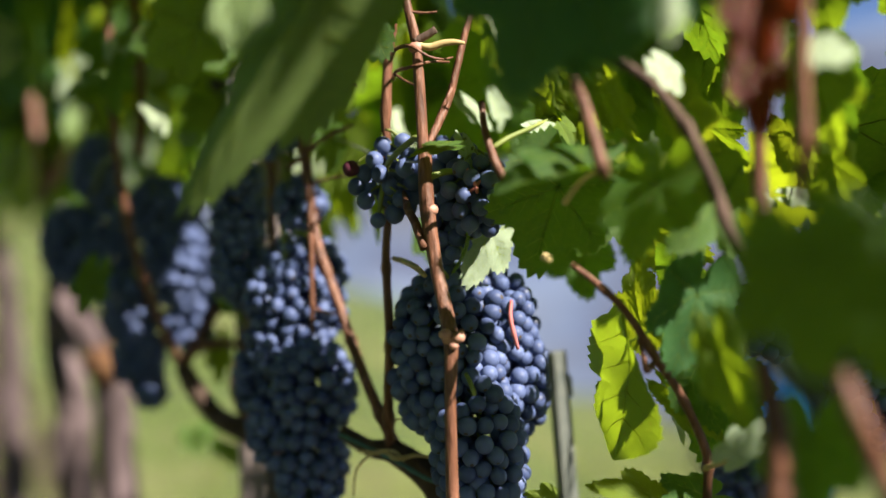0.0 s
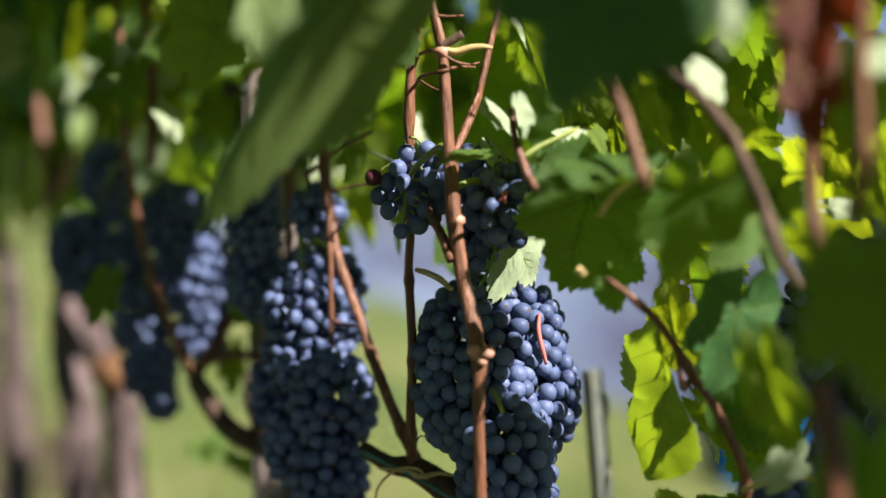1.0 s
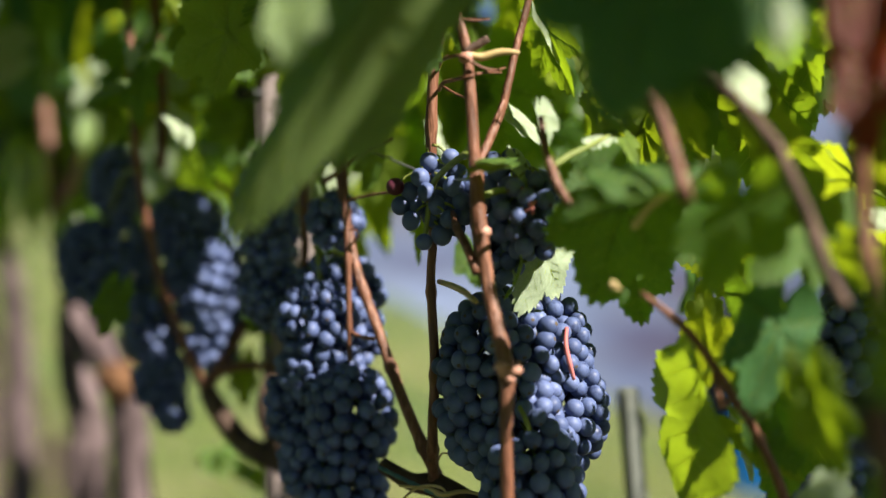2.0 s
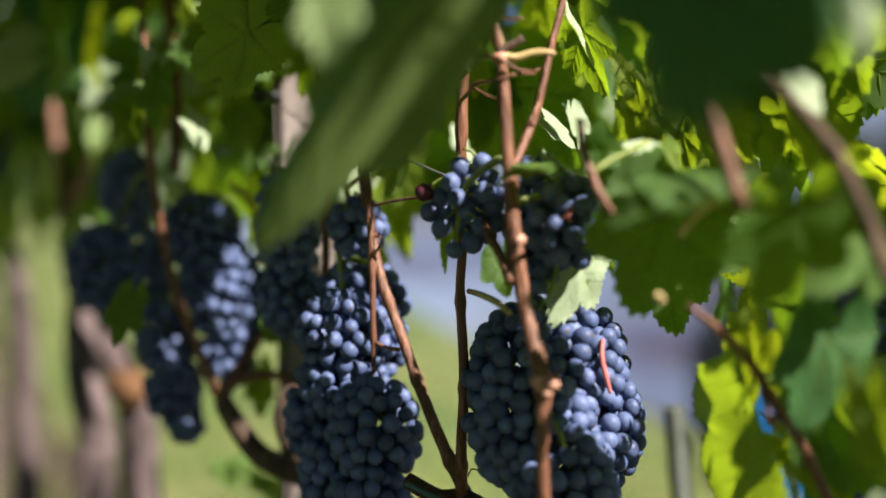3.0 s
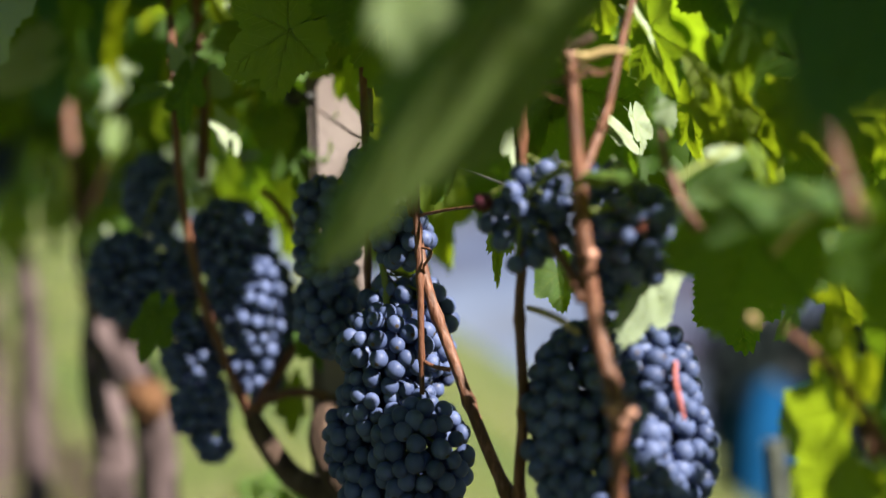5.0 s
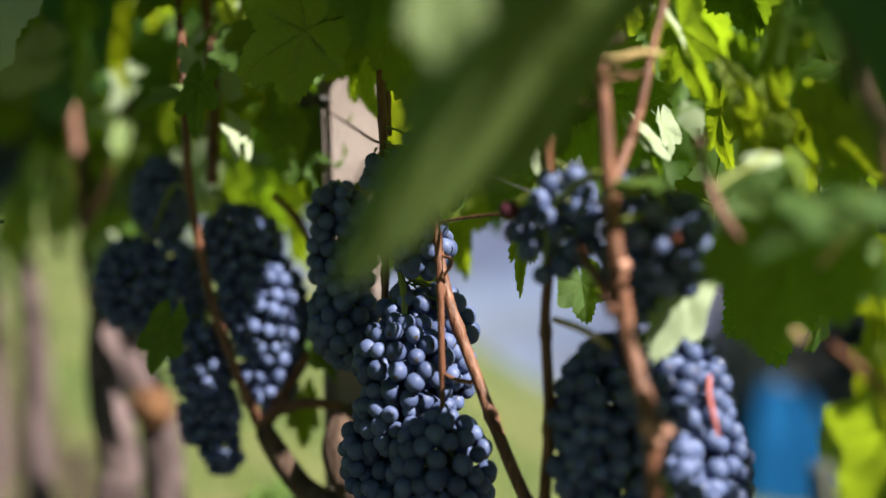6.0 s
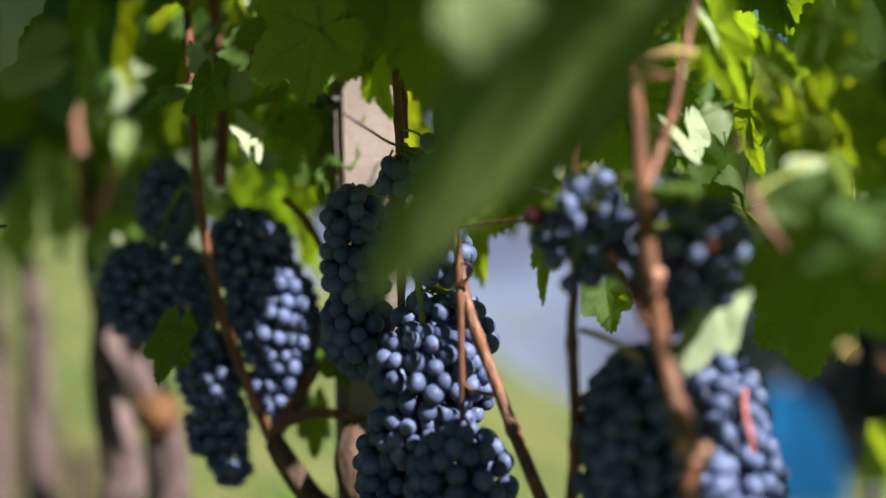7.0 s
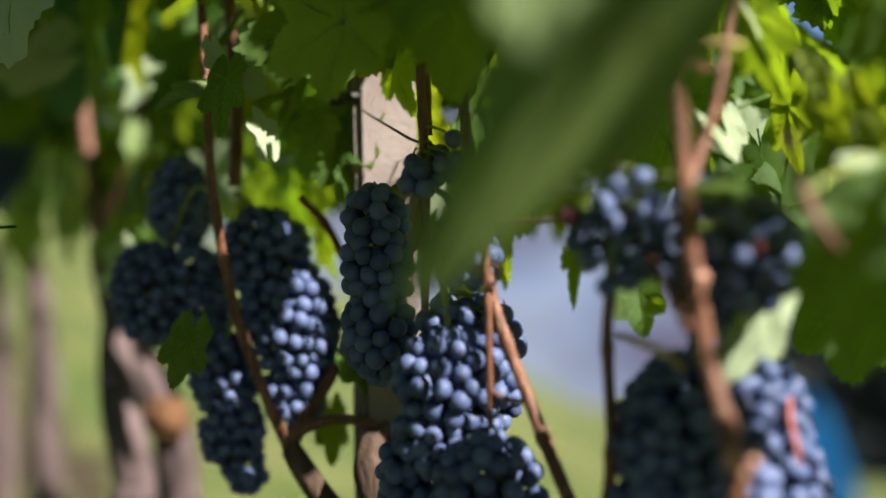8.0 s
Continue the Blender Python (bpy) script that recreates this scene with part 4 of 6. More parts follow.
# leaves added on the sunny side, to shade what hangs behind them
for q, far, size in (((0.0640, 0.7470, 0.9270), 0.27, 0.046), ((0.1120, 0.7200, 0.9450), 0.27, 0.050), ((0.0240, 0.8030, 0.9480), 0.21, 0.048), ((0.0300, 0.7900, 0.9650), 0.18, 0.044), ((0.2127, 0.6524, 0.9880), 0.12, 0.046)):
    m = Vector(q) + SUN_FROM * far
    leaf(vine_a, tuple(m + Vector((0, 0, 0.48 * size))), tuple(m - Vector((0, 0, 0.52 * size))), tuple(SUN_FROM), LEAVES[4], 0.9)
leaf(vine_a, (-0.0870, 0.5754, 1.0460), (-0.0915, 0.5638, 1.0170), (-0.30, -0.93, 0.05), LEAVES_MID[0], 0.72)
for root, tip, mesh in (((0.3106, 0.9603, 1.0970), (0.3070, 0.9573, 1.0399), LEAVES[0]), ((0.1200, 0.9902, 1.1109), (0.1184, 0.9877, 1.0633), LEAVES[3]), ((0.1252, 0.9904, 1.1134), (0.1217, 0.9880, 1.0681), LEAVES[1]),
                        ((0.1670, 0.9906, 1.1140), (0.1619, 0.9884, 1.0726), LEAVES[5]), ((0.1918, 0.9902, 1.1041), (0.1882, 0.9877, 1.0577), LEAVES[0]), ((0.1457, 1.0299, 1.1009), (0.1404, 1.0275, 1.0558), LEAVES[2]), ((0.2434, 0.9068, 1.0374), (0.2379, 0.9043, 0.9903), LEAVES[4]), ((0.2953, 0.8524, 0.9497), (0.2943, 0.8401, 0.9066), LEAVES[0])):
    leaf(vine_a, root, tip, (-0.60, -0.80, 0.10), mesh, 1.0)
leaf(vine_a, (-0.0444, 0.8071, 1.0681), (-0.0660, 0.7944, 1.0188), (-0.2, -0.8, 0.1), LEAVES[0], 0.8)
# lit canes close to the camera
part("cane", tube([(0.0678, 0.6558, 1.0378), (0.0716, 0.6440, 1.0033), (0.0766, 0.6350, 0.9846), (0.0820, 0.6264, 0.9532), (0.0838, 0.6262, 0.9501)], [0.0028, 0.003, 0.0032, 0.0036, 0.003], 12, 8, 0.05), CANE, vine_a)
# This cane's shade is put into its colour by the dark wood.
part("cane", tube([(0.0825, 0.6648, 1.0181), (0.1071, 0.6440, 1.0005), (0.1255, 0.6327, 0.9747), (0.1379, 0.6260, 0.9415), (0.1433, 0.6196, 0.9151), (0.1505, 0.6135, 0.8941)], [0.0024, 0.0028, 0.003, 0.0032, 0.0032, 0.003], 12, 8, 0.05, 0.05), OLD_WOOD, vine_a, "cane with shade put into its dark colour")
part("cane", tube([(0.1490, 0.6065, 1.0466), (0.1496, 0.5990, 0.9986), (0.1541, 0.5924, 0.9675), (0.1531, 0.5908, 0.9374), (0.1519, 0.5781, 0.8863)], [0.0036, 0.0036, 0.0036, 0.0034, 0.003], 12, 8, 0.05, 0.05), CANE, vine_a)
part("cane", tube([(0.1678, 0.5458, 1.0343), (0.1632, 0.5436, 0.9919), (0.1619, 0.5419, 0.9594), (0.1578, 0.5453, 0.9295)], [0.003] * 4, 10, 8, 0.05, 0.05), CANE, vine_a)
part("cane", tube([(0.1320, 0.5221, 0.7740), (0.1351, 0.5236, 0.8033), (0.1366, 0.5252, 0.8328), (0.1353, 0.5366, 0.8610)], [0.006, 0.006, 0.0055, 0.004], 12, 8, 0.06, 0.06), CANE, vine_a)
part("cane", tube([(0.1667, 0.4531, 0.7931), (0.1568, 0.4550, 0.8303), (0.1498, 0.4560, 0.8501), (0.1479, 0.4669, 0.8658)], [0.0042, 0.0042, 0.004, 0.0035], 12, 8, 0.06, 0.06), CANE, vine_a)
part("cane", tube([(0.0686, 0.7004, 0.9341), (0.0780, 0.6911, 0.9459), (0.0907, 0.6815, 0.9544), (0.1036, 0.6822, 0.9667)], [0.002] * 4, 8, 6), CANE_PALE, vine_a)

# ---------------------------------------------------------------- bunches of the front vine
def P3(p, dx=0.0, dy=0.0, dz=0.0):
    return (p[0] + dx, p[1] + dy, p[2] + dz)


c1 = (0.0104, 0.8427, 0.8262)
bunch("large bunch of ripe blue-black grapes with waxy bloom, half sunlit", P3(c1, -0.005, 0, 0.085), [
    ((-0.0021, 0.8406, 0.8433), (0.040, 0.042, 0.048)),
    ((0.0283, 0.8510, 0.8496), (0.028, 0.038, 0.038)),
    ((0.0374, 0.8521, 0.8106), (0.026, 0.034, 0.040)),
    ((0.0094, 0.8139, 0.7727), (0.030, 0.036, 0.060)),
    ((-0.0157, 0.8393, 0.8208), (0.028, 0.036, 0.044)),
    ((0.0141, 0.8157, 0.7487), (0.024, 0.030, 0.040)),
], [(-0.0091, 0.7834, 0.8989), (-0.0026, 0.8179, 0.8885)], 11)
part("stem", tube([(0.0397, 0.8151, 0.8693), (0.0380, 0.8105, 0.8592), (0.0393, 0.8089, 0.8479), (0.0416, 0.8114, 0.8367)], [0.0012, 0.0016, 0.0017, 0.0012], 8, 5), PINK_STEM, bpy.data.objects["grape_bunch"], "thin pink stem caught between the grapes")
part("stem", tube([(0.0052, 0.792, 0.8261), (0.0086, 0.787, 0.8177), (0.0116, 0.786, 0.8058), (0.0124, 0.792, 0.7987)], [0.0014, 0.0017, 0.0016, 0.0012], 8, 5), GREEN_STEM, bpy.data.objects["grape_bunch"], "pale green bunch stem")
bunch("small loose bunch of blue grapes with one reddish berry", (-0.0300, 0.8174, 0.9800), [((-0.0394, 0.8219, 0.9578), (0.02, 0.02, 0.02))],
      [(-0.0119, 0.7876, 0.9795), (-0.0177, 0.8027, 0.9812)], 12, 1.03, red=1, spots=[(-6, 11, 5), (4, 12, 8), (10, 12, -4), (-2, 12, -9), (14, 9, 12), (18, 10, -12), (8, 6, -20), (-14, 9, -2),
          (-21.6, 0, 8.1), (-19.0, 3, -4.0), (-13.0, -4, -13.8), (-6.1, -2, -28.0), (1.4, 2, 21.6), (14.7, -1, 23.7), (-5.2, -3, 12.6), (-2.1, -8, 3.1), (5.2, -1, -24.6), (10.7, -9, -14.7), (15.2, -8, 5.5), (19.4, -7, -3.8), (19.4, -3, 13.8), (7.8, 3, 14.2), (-12.5, 4, 4.2), (-11.2, 7, -5.5), (3.1, 2, -5.5), (15.2, 3, -20.8), (20.8, 0, -13.0), (0.0, 8, -13.0), (6.9, 9, 3.5), (25.1, 2, 3.5)])
bunch("shaded small bunch of dark grapes behind a cane", (0.0150, 0.7970, 0.9590), [
    ((0.0221, 0.8028, 0.9420), (0.022, 0.024, 0.024)),
    ((0.0029, 0.8203, 0.9338), (0.013, 0.018, 0.034)),
    ((0.0072, 0.8219, 0.9640), (0.014, 0.018, 0.016)),
], [(-0.0085, 0.7800, 0.9560), (0.0060, 0.7900, 0.9585)], 13, 1.0, 0.25)
part("stem", tube([(0.0165, 0.7860, 0.9590), (0.0205, 0.7790, 0.9500), (0.0215, 0.7780, 0.9430)], [0.0010, 0.0016, 0.0010], 8, 5), PINK_STEM, bpy.data.objects["grape_bunch.002"], "bare reddish bunch stem")
part("stem", tube([(0.0160, 0.7800, 0.9445), (0.0205, 0.7785, 0.9470), (0.0240, 0.7800, 0.9510)], [0.0009, 0.0013, 0.0008], 8, 5), PINK_STEM, bpy.data.objects["grape_bunch.002"], "bare reddish bunch stem")

# ---------------------------------------------------------------- the middle vine
head_b = (-0.1507, 1.0400, 0.7250)
vine_b = thing("grapevine", down(head_b, 0.02, 0.02), "grapevine with forked old arms and reddish canes", "vine", "vines of the row")
part("trunk", trunk_mesh([down(head_b, 0.02, 0.02), (head_b[0] + 0.01, head_b[1] + 0.02, 0.4), (head_b[0], head_b[1], head_b[2] - 0.08), head_b], [0.034, 0.028, 0.026, 0.016], 3.0), BARK, vine_b)
part("arm", trunk_mesh([head_b, (-0.1721, 1.0550, 0.7430), (-0.1979, 1.0720, 0.7500), (-0.2200, 1.0900, 0.7590), (-0.2390, 1.1020, 0.7840), (-0.2510, 1.1130, 0.8020)], [0.014, 0.0115, 0.010, 0.0095, 0.009, 0.0075], 4.0, 16), OLD_WOOD, vine_b)
part("arm", trunk_mesh([head_b, (-0.1807, 1.0560, 0.7660), (-0.1896, 1.0660, 0.7900), (-0.1869, 1.0760, 0.8079), (-0.1781, 1.0930, 0.8165)], [0.014, 0.013, 0.013, 0.010, 0.005], 4.5, 16), OLD_WOOD, vine_b)
part("cane", tube([(-0.2539, 1.1187, 0.7998), (-0.2676, 1.1148, 0.8419), (-0.2809, 1.1075, 0.8944), (-0.2882, 1.1096, 0.9364), (-0.2920, 1.1029, 0.9989), (-0.2890, 1.0956, 1.0515), (-0.2900, 1.1087, 1.1097), (-0.2886, 1.1125, 1.1837)], [0.0048, 0.004, 0.0038, 0.0036, 0.0034, 0.0034, 0.003, 0.0026], 12, 8, 0.06, 0.06), CANE, vine_b)
part("cane", tube([(-0.2539, 1.1187, 0.7998), (-0.2387, 1.1239, 0.8233), (-0.2184, 1.1355, 0.8520), (-0.2050, 1.1466, 0.8712), (-0.1943, 1.1586, 0.9085)], [0.0055, 0.005, 0.0048, 0.004, 0.003], 12, 8, 0.06, 0.06), CANE, vine_b)
part("cane", tube([(-0.2564, 1.1168, 0.8025), (-0.2373, 1.1086, 0.8176), (-0.2135, 1.1040, 0.8222), (-0.1882, 1.0938, 0.8181), (-0.1703, 1.0832, 0.8054)], [0.0045, 0.004, 0.004, 0.0035, 0.003], 12, 8, 0.06, 0.06), CANE, vine_b)
part("cane", tube([(-0.2864, 1.1630, 0.9987), (-0.2800, 1.1659, 1.0552), (-0.2798, 1.1691, 1.1167), (-0.2797, 1.1724, 1.1781)], [0.005, 0.0048, 0.0045, 0.004], 12, 8, 0.06, 0.06), CANE, vine_b)
part("cane", tube([(-0.1413, 0.9783, 0.9022), (-0.1367, 0.9764, 0.9622), (-0.1334, 0.9742, 1.0145), (-0.1310, 0.9771, 1.0703), (-0.1207, 0.9782, 1.0905), (-0.1178, 0.9802, 1.1288)], [0.0026, 0.0028, 0.003, 0.003, 0.0026, 0.002], 12, 8, 0.05, 0.05), CANE, vine_b)
part("cane", tube([(-0.1299, 0.9894, 1.0185), (-0.1288, 0.9914, 1.0576), (-0.1271, 0.9939, 1.1039)], [0.002, 0.0024, 0.0024], 10, 8, 0.05, 0.05), CANE, vine_b)
part("cane", tube([(-0.1065, 0.9103, 0.8452), (-0.1042, 0.9124, 0.8839), (-0.1020, 0.9197, 0.9286), (-0.1017, 0.9264, 0.9611), (-0.0996, 0.9340, 1.0104)], [0.0016, 0.0022, 0.0024, 0.0024, 0.002], 10, 8, 0.05, 0.05), CANE, vine_b)
part("cane", tube([(-0.0874, 0.9012, 0.8611), (-0.0966, 0.9063, 0.8628), (-0.1055, 0.9115, 0.8671)], [0.0016, 0.0014, 0.0014], 8, 5), CANE, vine_b)
part("cane", tube([(-0.1002, 0.9263, 0.9593), (-0.0785, 0.9015, 0.9620), (-0.0590, 0.8716, 0.9631), (-0.0525, 0.8467, 0.9641)], [0.0011, 0.0010, 0.0009, 0.0008], 6, 5), CANE, vine_b)
part("tendril", tube([(-0.1012, 0.9223, 0.9389), (-0.0941, 0.9152, 0.9368), (-0.0948, 0.9120, 0.9326), (-0.0990, 0.9147, 0.9272), (-0.0993, 0.9174, 0.9221)], [0.0009, 0.0009, 0.0009, 0.001, 0.001], 6, 5), CANE, vine_b)
part("cane", tube([(-0.1189, 0.9520, 0.9735), (-0.1031, 0.9426, 0.9825), (-0.0876, 0.9332, 0.9929), (-0.0646, 0.9237, 1.0008)], [0.002, 0.002, 0.0018, 0.0014], 8, 5), CANE, vine_b)
part("tendril", tube([(-0.1795, 1.1058, 1.0458), (-0.1570, 1.0449, 1.0287), (-0.1389, 0.9842, 1.0154), (-0.1198, 0.9639, 1.0090)], [0.0007, 0.0009, 0.001, 0.0008], 6, 5), CANE, vine_b)
part("cane", tube([(-0.2342, 1.1425, 0.9861), (-0.2164, 1.1415, 0.9655), (-0.2054, 1.1403, 0.9411), (-0.1935, 1.1487, 0.9093)], [0.003] * 4, 8, 5, 0.05, 0.05), CANE, vine_b)

bunch("long bunch of blue-black grapes with bluish bloom", (-0.1278, 0.9432, 0.9000), [
    ((-0.1265, 0.9470, 0.8690), (0.032, 0.033, 0.031)),
    ((-0.1020, 0.9640, 0.8600), (0.015, 0.022, 0.024)),
    ((-0.1099, 0.9200, 0.8040), (0.030, 0.031, 0.036)),
    ((-0.1500, 0.9600, 0.8080), (0.024, 0.028, 0.034)),
    ((-0.1180, 0.9200, 0.7500), (0.027, 0.030, 0.040)),
    ((-0.1330, 0.9480, 0.8360), (0.030, 0.030, 0.026)),
    ((-0.1380, 0.9420, 0.7720), (0.026, 0.028, 0.036)),
], [(-0.1287, 0.9550, 0.9348), (-0.1268, 0.9489, 0.9146)], 21)
bunch("loose berries at the top of a grape bunch", (-0.1240, 0.9635, 0.9060), [
    ((-0.1292, 0.9635, 0.9064), (0.012, 0.014, 0.008)),
    ((-0.1067, 0.9635, 0.9047), (0.014, 0.018, 0.010)),
    ((-0.0941, 0.9627, 0.8882), (0.010, 0.016, 0.012)),
], [(-0.1411, 0.9785, 0.9057), (-0.1325, 0.9687, 0.9096)], 22, 1.05, 0.3, 0, fill=False)
bunch("slim shaded bunch of dark blue grapes beside the post", (-0.1695, 1.0075, 0.9839), [
    ((-0.1689, 1.0066, 0.9674), (0.019, 0.021, 0.020)),
    ((-0.1700, 1.0051, 0.9382), (0.020, 0.022, 0.032)),
    ((-0.1718, 1.0028, 0.8945), (0.021, 0.023, 0.030)),
], [(-0.1366, 0.9877, 0.9869), (-0.1525, 1.0027, 0.9881)], 23)
bunch("small dark green-blue bunch under leaves", (-0.1193, 0.9568, 0.9683), [
    ((-0.1126, 0.9555, 0.9439), (0.018, 0.020, 0.018)),
], [(-0.1349, 0.9777, 0.9867), (-0.1220, 0.9623, 0.9788)], 24, 1.0, 0.25)
bunch("few loose blue-green grapes on a thin green stalk", (-0.1265, 0.9721, 1.0122), [
    ((-0.1367, 0.9710, 0.9931), (0.010, 0.010, 0.010)),
    ((-0.1151, 0.9693, 1.0164), (0.003, 0.003, 0.003)),
    ((-0.1205, 0.9714, 0.9995), (0.009, 0.009, 0.007)),
], [(-0.1330, 0.9760, 1.0118), (-0.1300, 0.9741, 1.0125)], 26, 1.0, 0.5, 0, fill=False)

# leaves of the middle vine
leaf(vine_b, (-0.1833, 1.0686, 1.1011), (-0.2549, 1.0377, 1.0912), (-0.82, -0.55, -0.05), LEAVES_NARROW[0], 0.85)
leaf(vine_b, (-0.1881, 1.1112, 1.1512), (-0.2328, 1.0893, 1.1188), (-0.82, -0.55, -0.05), LEAVES_NARROW[1], 0.8)
leaf(vine_b, (-0.1822, 1.0635, 1.0988), (-0.2339, 1.0461, 1.0571), (-0.15, -0.7, 0.6), LEAVES_NARROW[1], 0.32)
leaf(vine_b, (-0.1383, 0.9594, 1.1163), (-0.1450, 0.9467, 1.0653), (0.1, -0.8, -0.3), LEAVES_NARROW[0], 0.8)
leaf(vine_b, (-0.1102, 0.9081, 1.0893), (-0.1122, 0.8949, 1.0285), (-0.3, -0.8, 0.0), LEAVES_NARROW[1], 0.8)
leaf(vine_b, (-0.1502, 1.0677, 1.0821), (-0.1449, 1.0551, 1.0322), (-0.8, -0.58, 0.0), LEAVES_YELLOW[0], 0.75)
leaf(vine_b, (-0.4033, 1.5125, 1.1818), (-0.4247, 1.4990, 1.1168), (-0.3, -0.9, 0.0), LEAVES[0], 1.0)
leaf(vine_b, (-0.2616, 1.0265, 1.0674), (-0.2679, 1.0044, 1.0296), (-0.3, -0.8, 0.2), LEAVES[2], 0.6)
leaf(vine_b, (-0.2793, 1.0561, 1.0618), (-0.3156, 1.0356, 1.0553), (0.1, -0.5, 0.8), LEAVES_MID[2], 0.5)
# two broad leaves side by side before the post
leaf(vine_b, (-0.1730, 0.9165, 1.0830), (-0.2250, 0.9300, 1.0610), (-0.10, -0.95, 0.25), LEAF_BROAD, 1.0)
leaf(vine_b, (-0.1250, 0.8600, 1.0960), (-0.1370, 0.8500, 1.0620), (-0.25, -0.92, 0.15), LEAVES[3], 0.95)
leaf(vine_b, (-0.2714, 1.0375, 1.0879), (-0.2692, 1.0364, 1.0670), (0.6, -0.6, 0.4), LEAVES_PALE[1], 0.6)
leaf(vine_b, (-0.2446, 1.0645, 1.0266), (-0.2484, 1.0659, 1.0543), (0.6, -0.6, 0.5), LEAVES_PALE[1], 0.7)
leaf(vine_b, (-0.2249, 1.2265, 1.0595), (-0.2425, 1.2130, 0.9955), (-0.75, -0.62, 0.0), LEAVES[4], 1.1)
leaf(vine_b, (-0.3030, 1.0374, 0.8963), (-0.3165, 1.0255, 0.8626), (-0.2, -0.8, 0.2), LEAVES[1], 0.7)
leaf(vine_b, (-0.1947, 1.1161, 0.8617), (-0.1846, 1.0950, 0.8392), (0.3, -0.5, 0.7), LEAVES[0], 1.0)
leaf(vine_b, (-0.2254, 1.1536, 0.8145), (-0.2250, 1.1416, 0.7774), (0.5, -0.7, 0.3), LEAVES_YELLOW[1], 0.6)
leaf(vine_b, (-0.0835, 1.1232, 0.9880), (-0.0914, 1.0990, 0.9100), (-0.5, -0.8, 0.1), LEAVES_YELLOW[0], 0.5)
leaf(vine_b, (-0.1123, 1.0999, 0.9280), (-0.1171, 1.0980, 0.8915), (-0.4, -0.8, 0.2), LEAVES_YELLOW[2], 0.7)
leaf(vine_b, (0.0081, 0.9861, 1.0394), (0.0213, 0.9626, 0.9735), (-0.4, -0.8, 0.0), LEAVES[0], 1.0)
leaf(vine_b, (-0.0142, 1.0066, 1.0511), (-0.0223, 0.9831, 0.9851), (-0.3, -0.8, 0.2), LEAVES_YELLOW[1], 0.6)
leaf(vine_b, (0.0220, 0.8843, 1.0055), (0.0394, 0.8793, 0.9868), (0.5, -0.7, 0.5), LEAVES_PALE[0], 0.55)
leaf(vine_b, (0.0435, 0.9245, 1.0089), (0.0483, 0.9233, 0.9858), (0.6, -0.6, 0.5), LEAVES_PALE[2], 0.7)
leaf(vine_b, (-0.0424, 0.9314, 0.9565), (-0.0584, 0.9190, 0.9107), (-0.6, -0.7, 0.1), LEAVES_YELLOW[0], 0.35)
leaf(vine_b, (-0.0113, 0.9493, 0.9128), (-0.0114, 0.9379, 0.8869), (-0.3, -0.8, 0.1), LEAVES[3], 0.9)
leaf(vine_b, (0.0406, 0.8573, 1.0640), (0.0532, 0.8559, 1.0366), (0.8, -0.4, 0.4), LEAVES_PALE[0], 0.4)

for root, tip, mesh, wide in (((0.0925, 0.9627, 0.9695), (0.0943, 0.9500, 0.9185), LEAVES[0], 1.0), ((0.0866, 1.0236, 0.9850), (0.0893, 1.0109, 0.9332), LEAVES[1], 0.9),
                              ((0.1003, 0.9191, 0.9005), (0.0999, 0.9066, 0.8534), LEAVES[3], 0.9), ((0.0508, 1.0244, 1.0026), (0.0522, 1.0228, 0.9727), LEAVES[2], 0.9)):
    leaf(vine_b, root, tip, (-0.35, -0.85, -0.25), mesh, wide)
# low shoots behind the arm, and leaves beside the old vine
leaf(vine_b, (-0.2901, 1.28, 0.7057), (-0.2732, 1.27, 0.6871), (0.3, -0.7, 0.6), LEAVES[2], 0.8)
leaf(vine_b, (-0.2601, 1.28, 0.6949), (-0.246, 1.27, 0.6794), (0.3, -0.7, 0.6), LEAVES[2], 0.8)
leaf(vine_b, (-0.2668, 1.28, 0.7152), (-0.2803, 1.27, 0.7017), (0.3, -0.7, 0.6), LEAVES[2], 0.8)
leaf(vine_b, (-0.2441, 1.28, 0.6852), (-0.2303, 1.27, 0.6669), (0.3, -0.7, 0.6), LEAVES[2], 0.8)
leaf(vine_b, (-0.4535, 1.45, 1.2003), (-0.5205, 1.44, 1.0833), (-0.3, -0.9, 0.2), LEAVES_SHADE[0], 0.95)
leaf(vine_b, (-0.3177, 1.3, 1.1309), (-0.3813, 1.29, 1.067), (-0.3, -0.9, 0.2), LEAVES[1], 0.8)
leaf(vine_b, (-0.5409, 1.5, 1.2206), (-0.5828, 1.49, 1.1307), (-0.3, -0.9, 0.2), LEAVES_SHADE[2], 0.95)
leaf(vine_b, (-0.5981, 1.75, 1.0162), (-0.6121, 1.74, 0.9117), (-0.8, -0.58, 0.0), LEAVES_YELLOW[1], 0.8)
leaf(vine_b, (-0.4604, 1.5, 0.9635), (-0.4954, 1.49, 0.8994), (-0.5, -0.8, 0.1), LEAVES[2], 0.9)
leaf(vine_b, (-0.7114, 1.9, 0.9921), (-0.7201, 1.88, 0.9111), (-0.5, -0.8, 0.1), LEAVES[0], 0.9)
leaf(vine_b, (-0.4391, 1.5, 1.0227), (-0.4512, 1.5, 0.9596), (-0.8, -0.58, 0.0), LEAVES_YELLOW[2], 0.4)
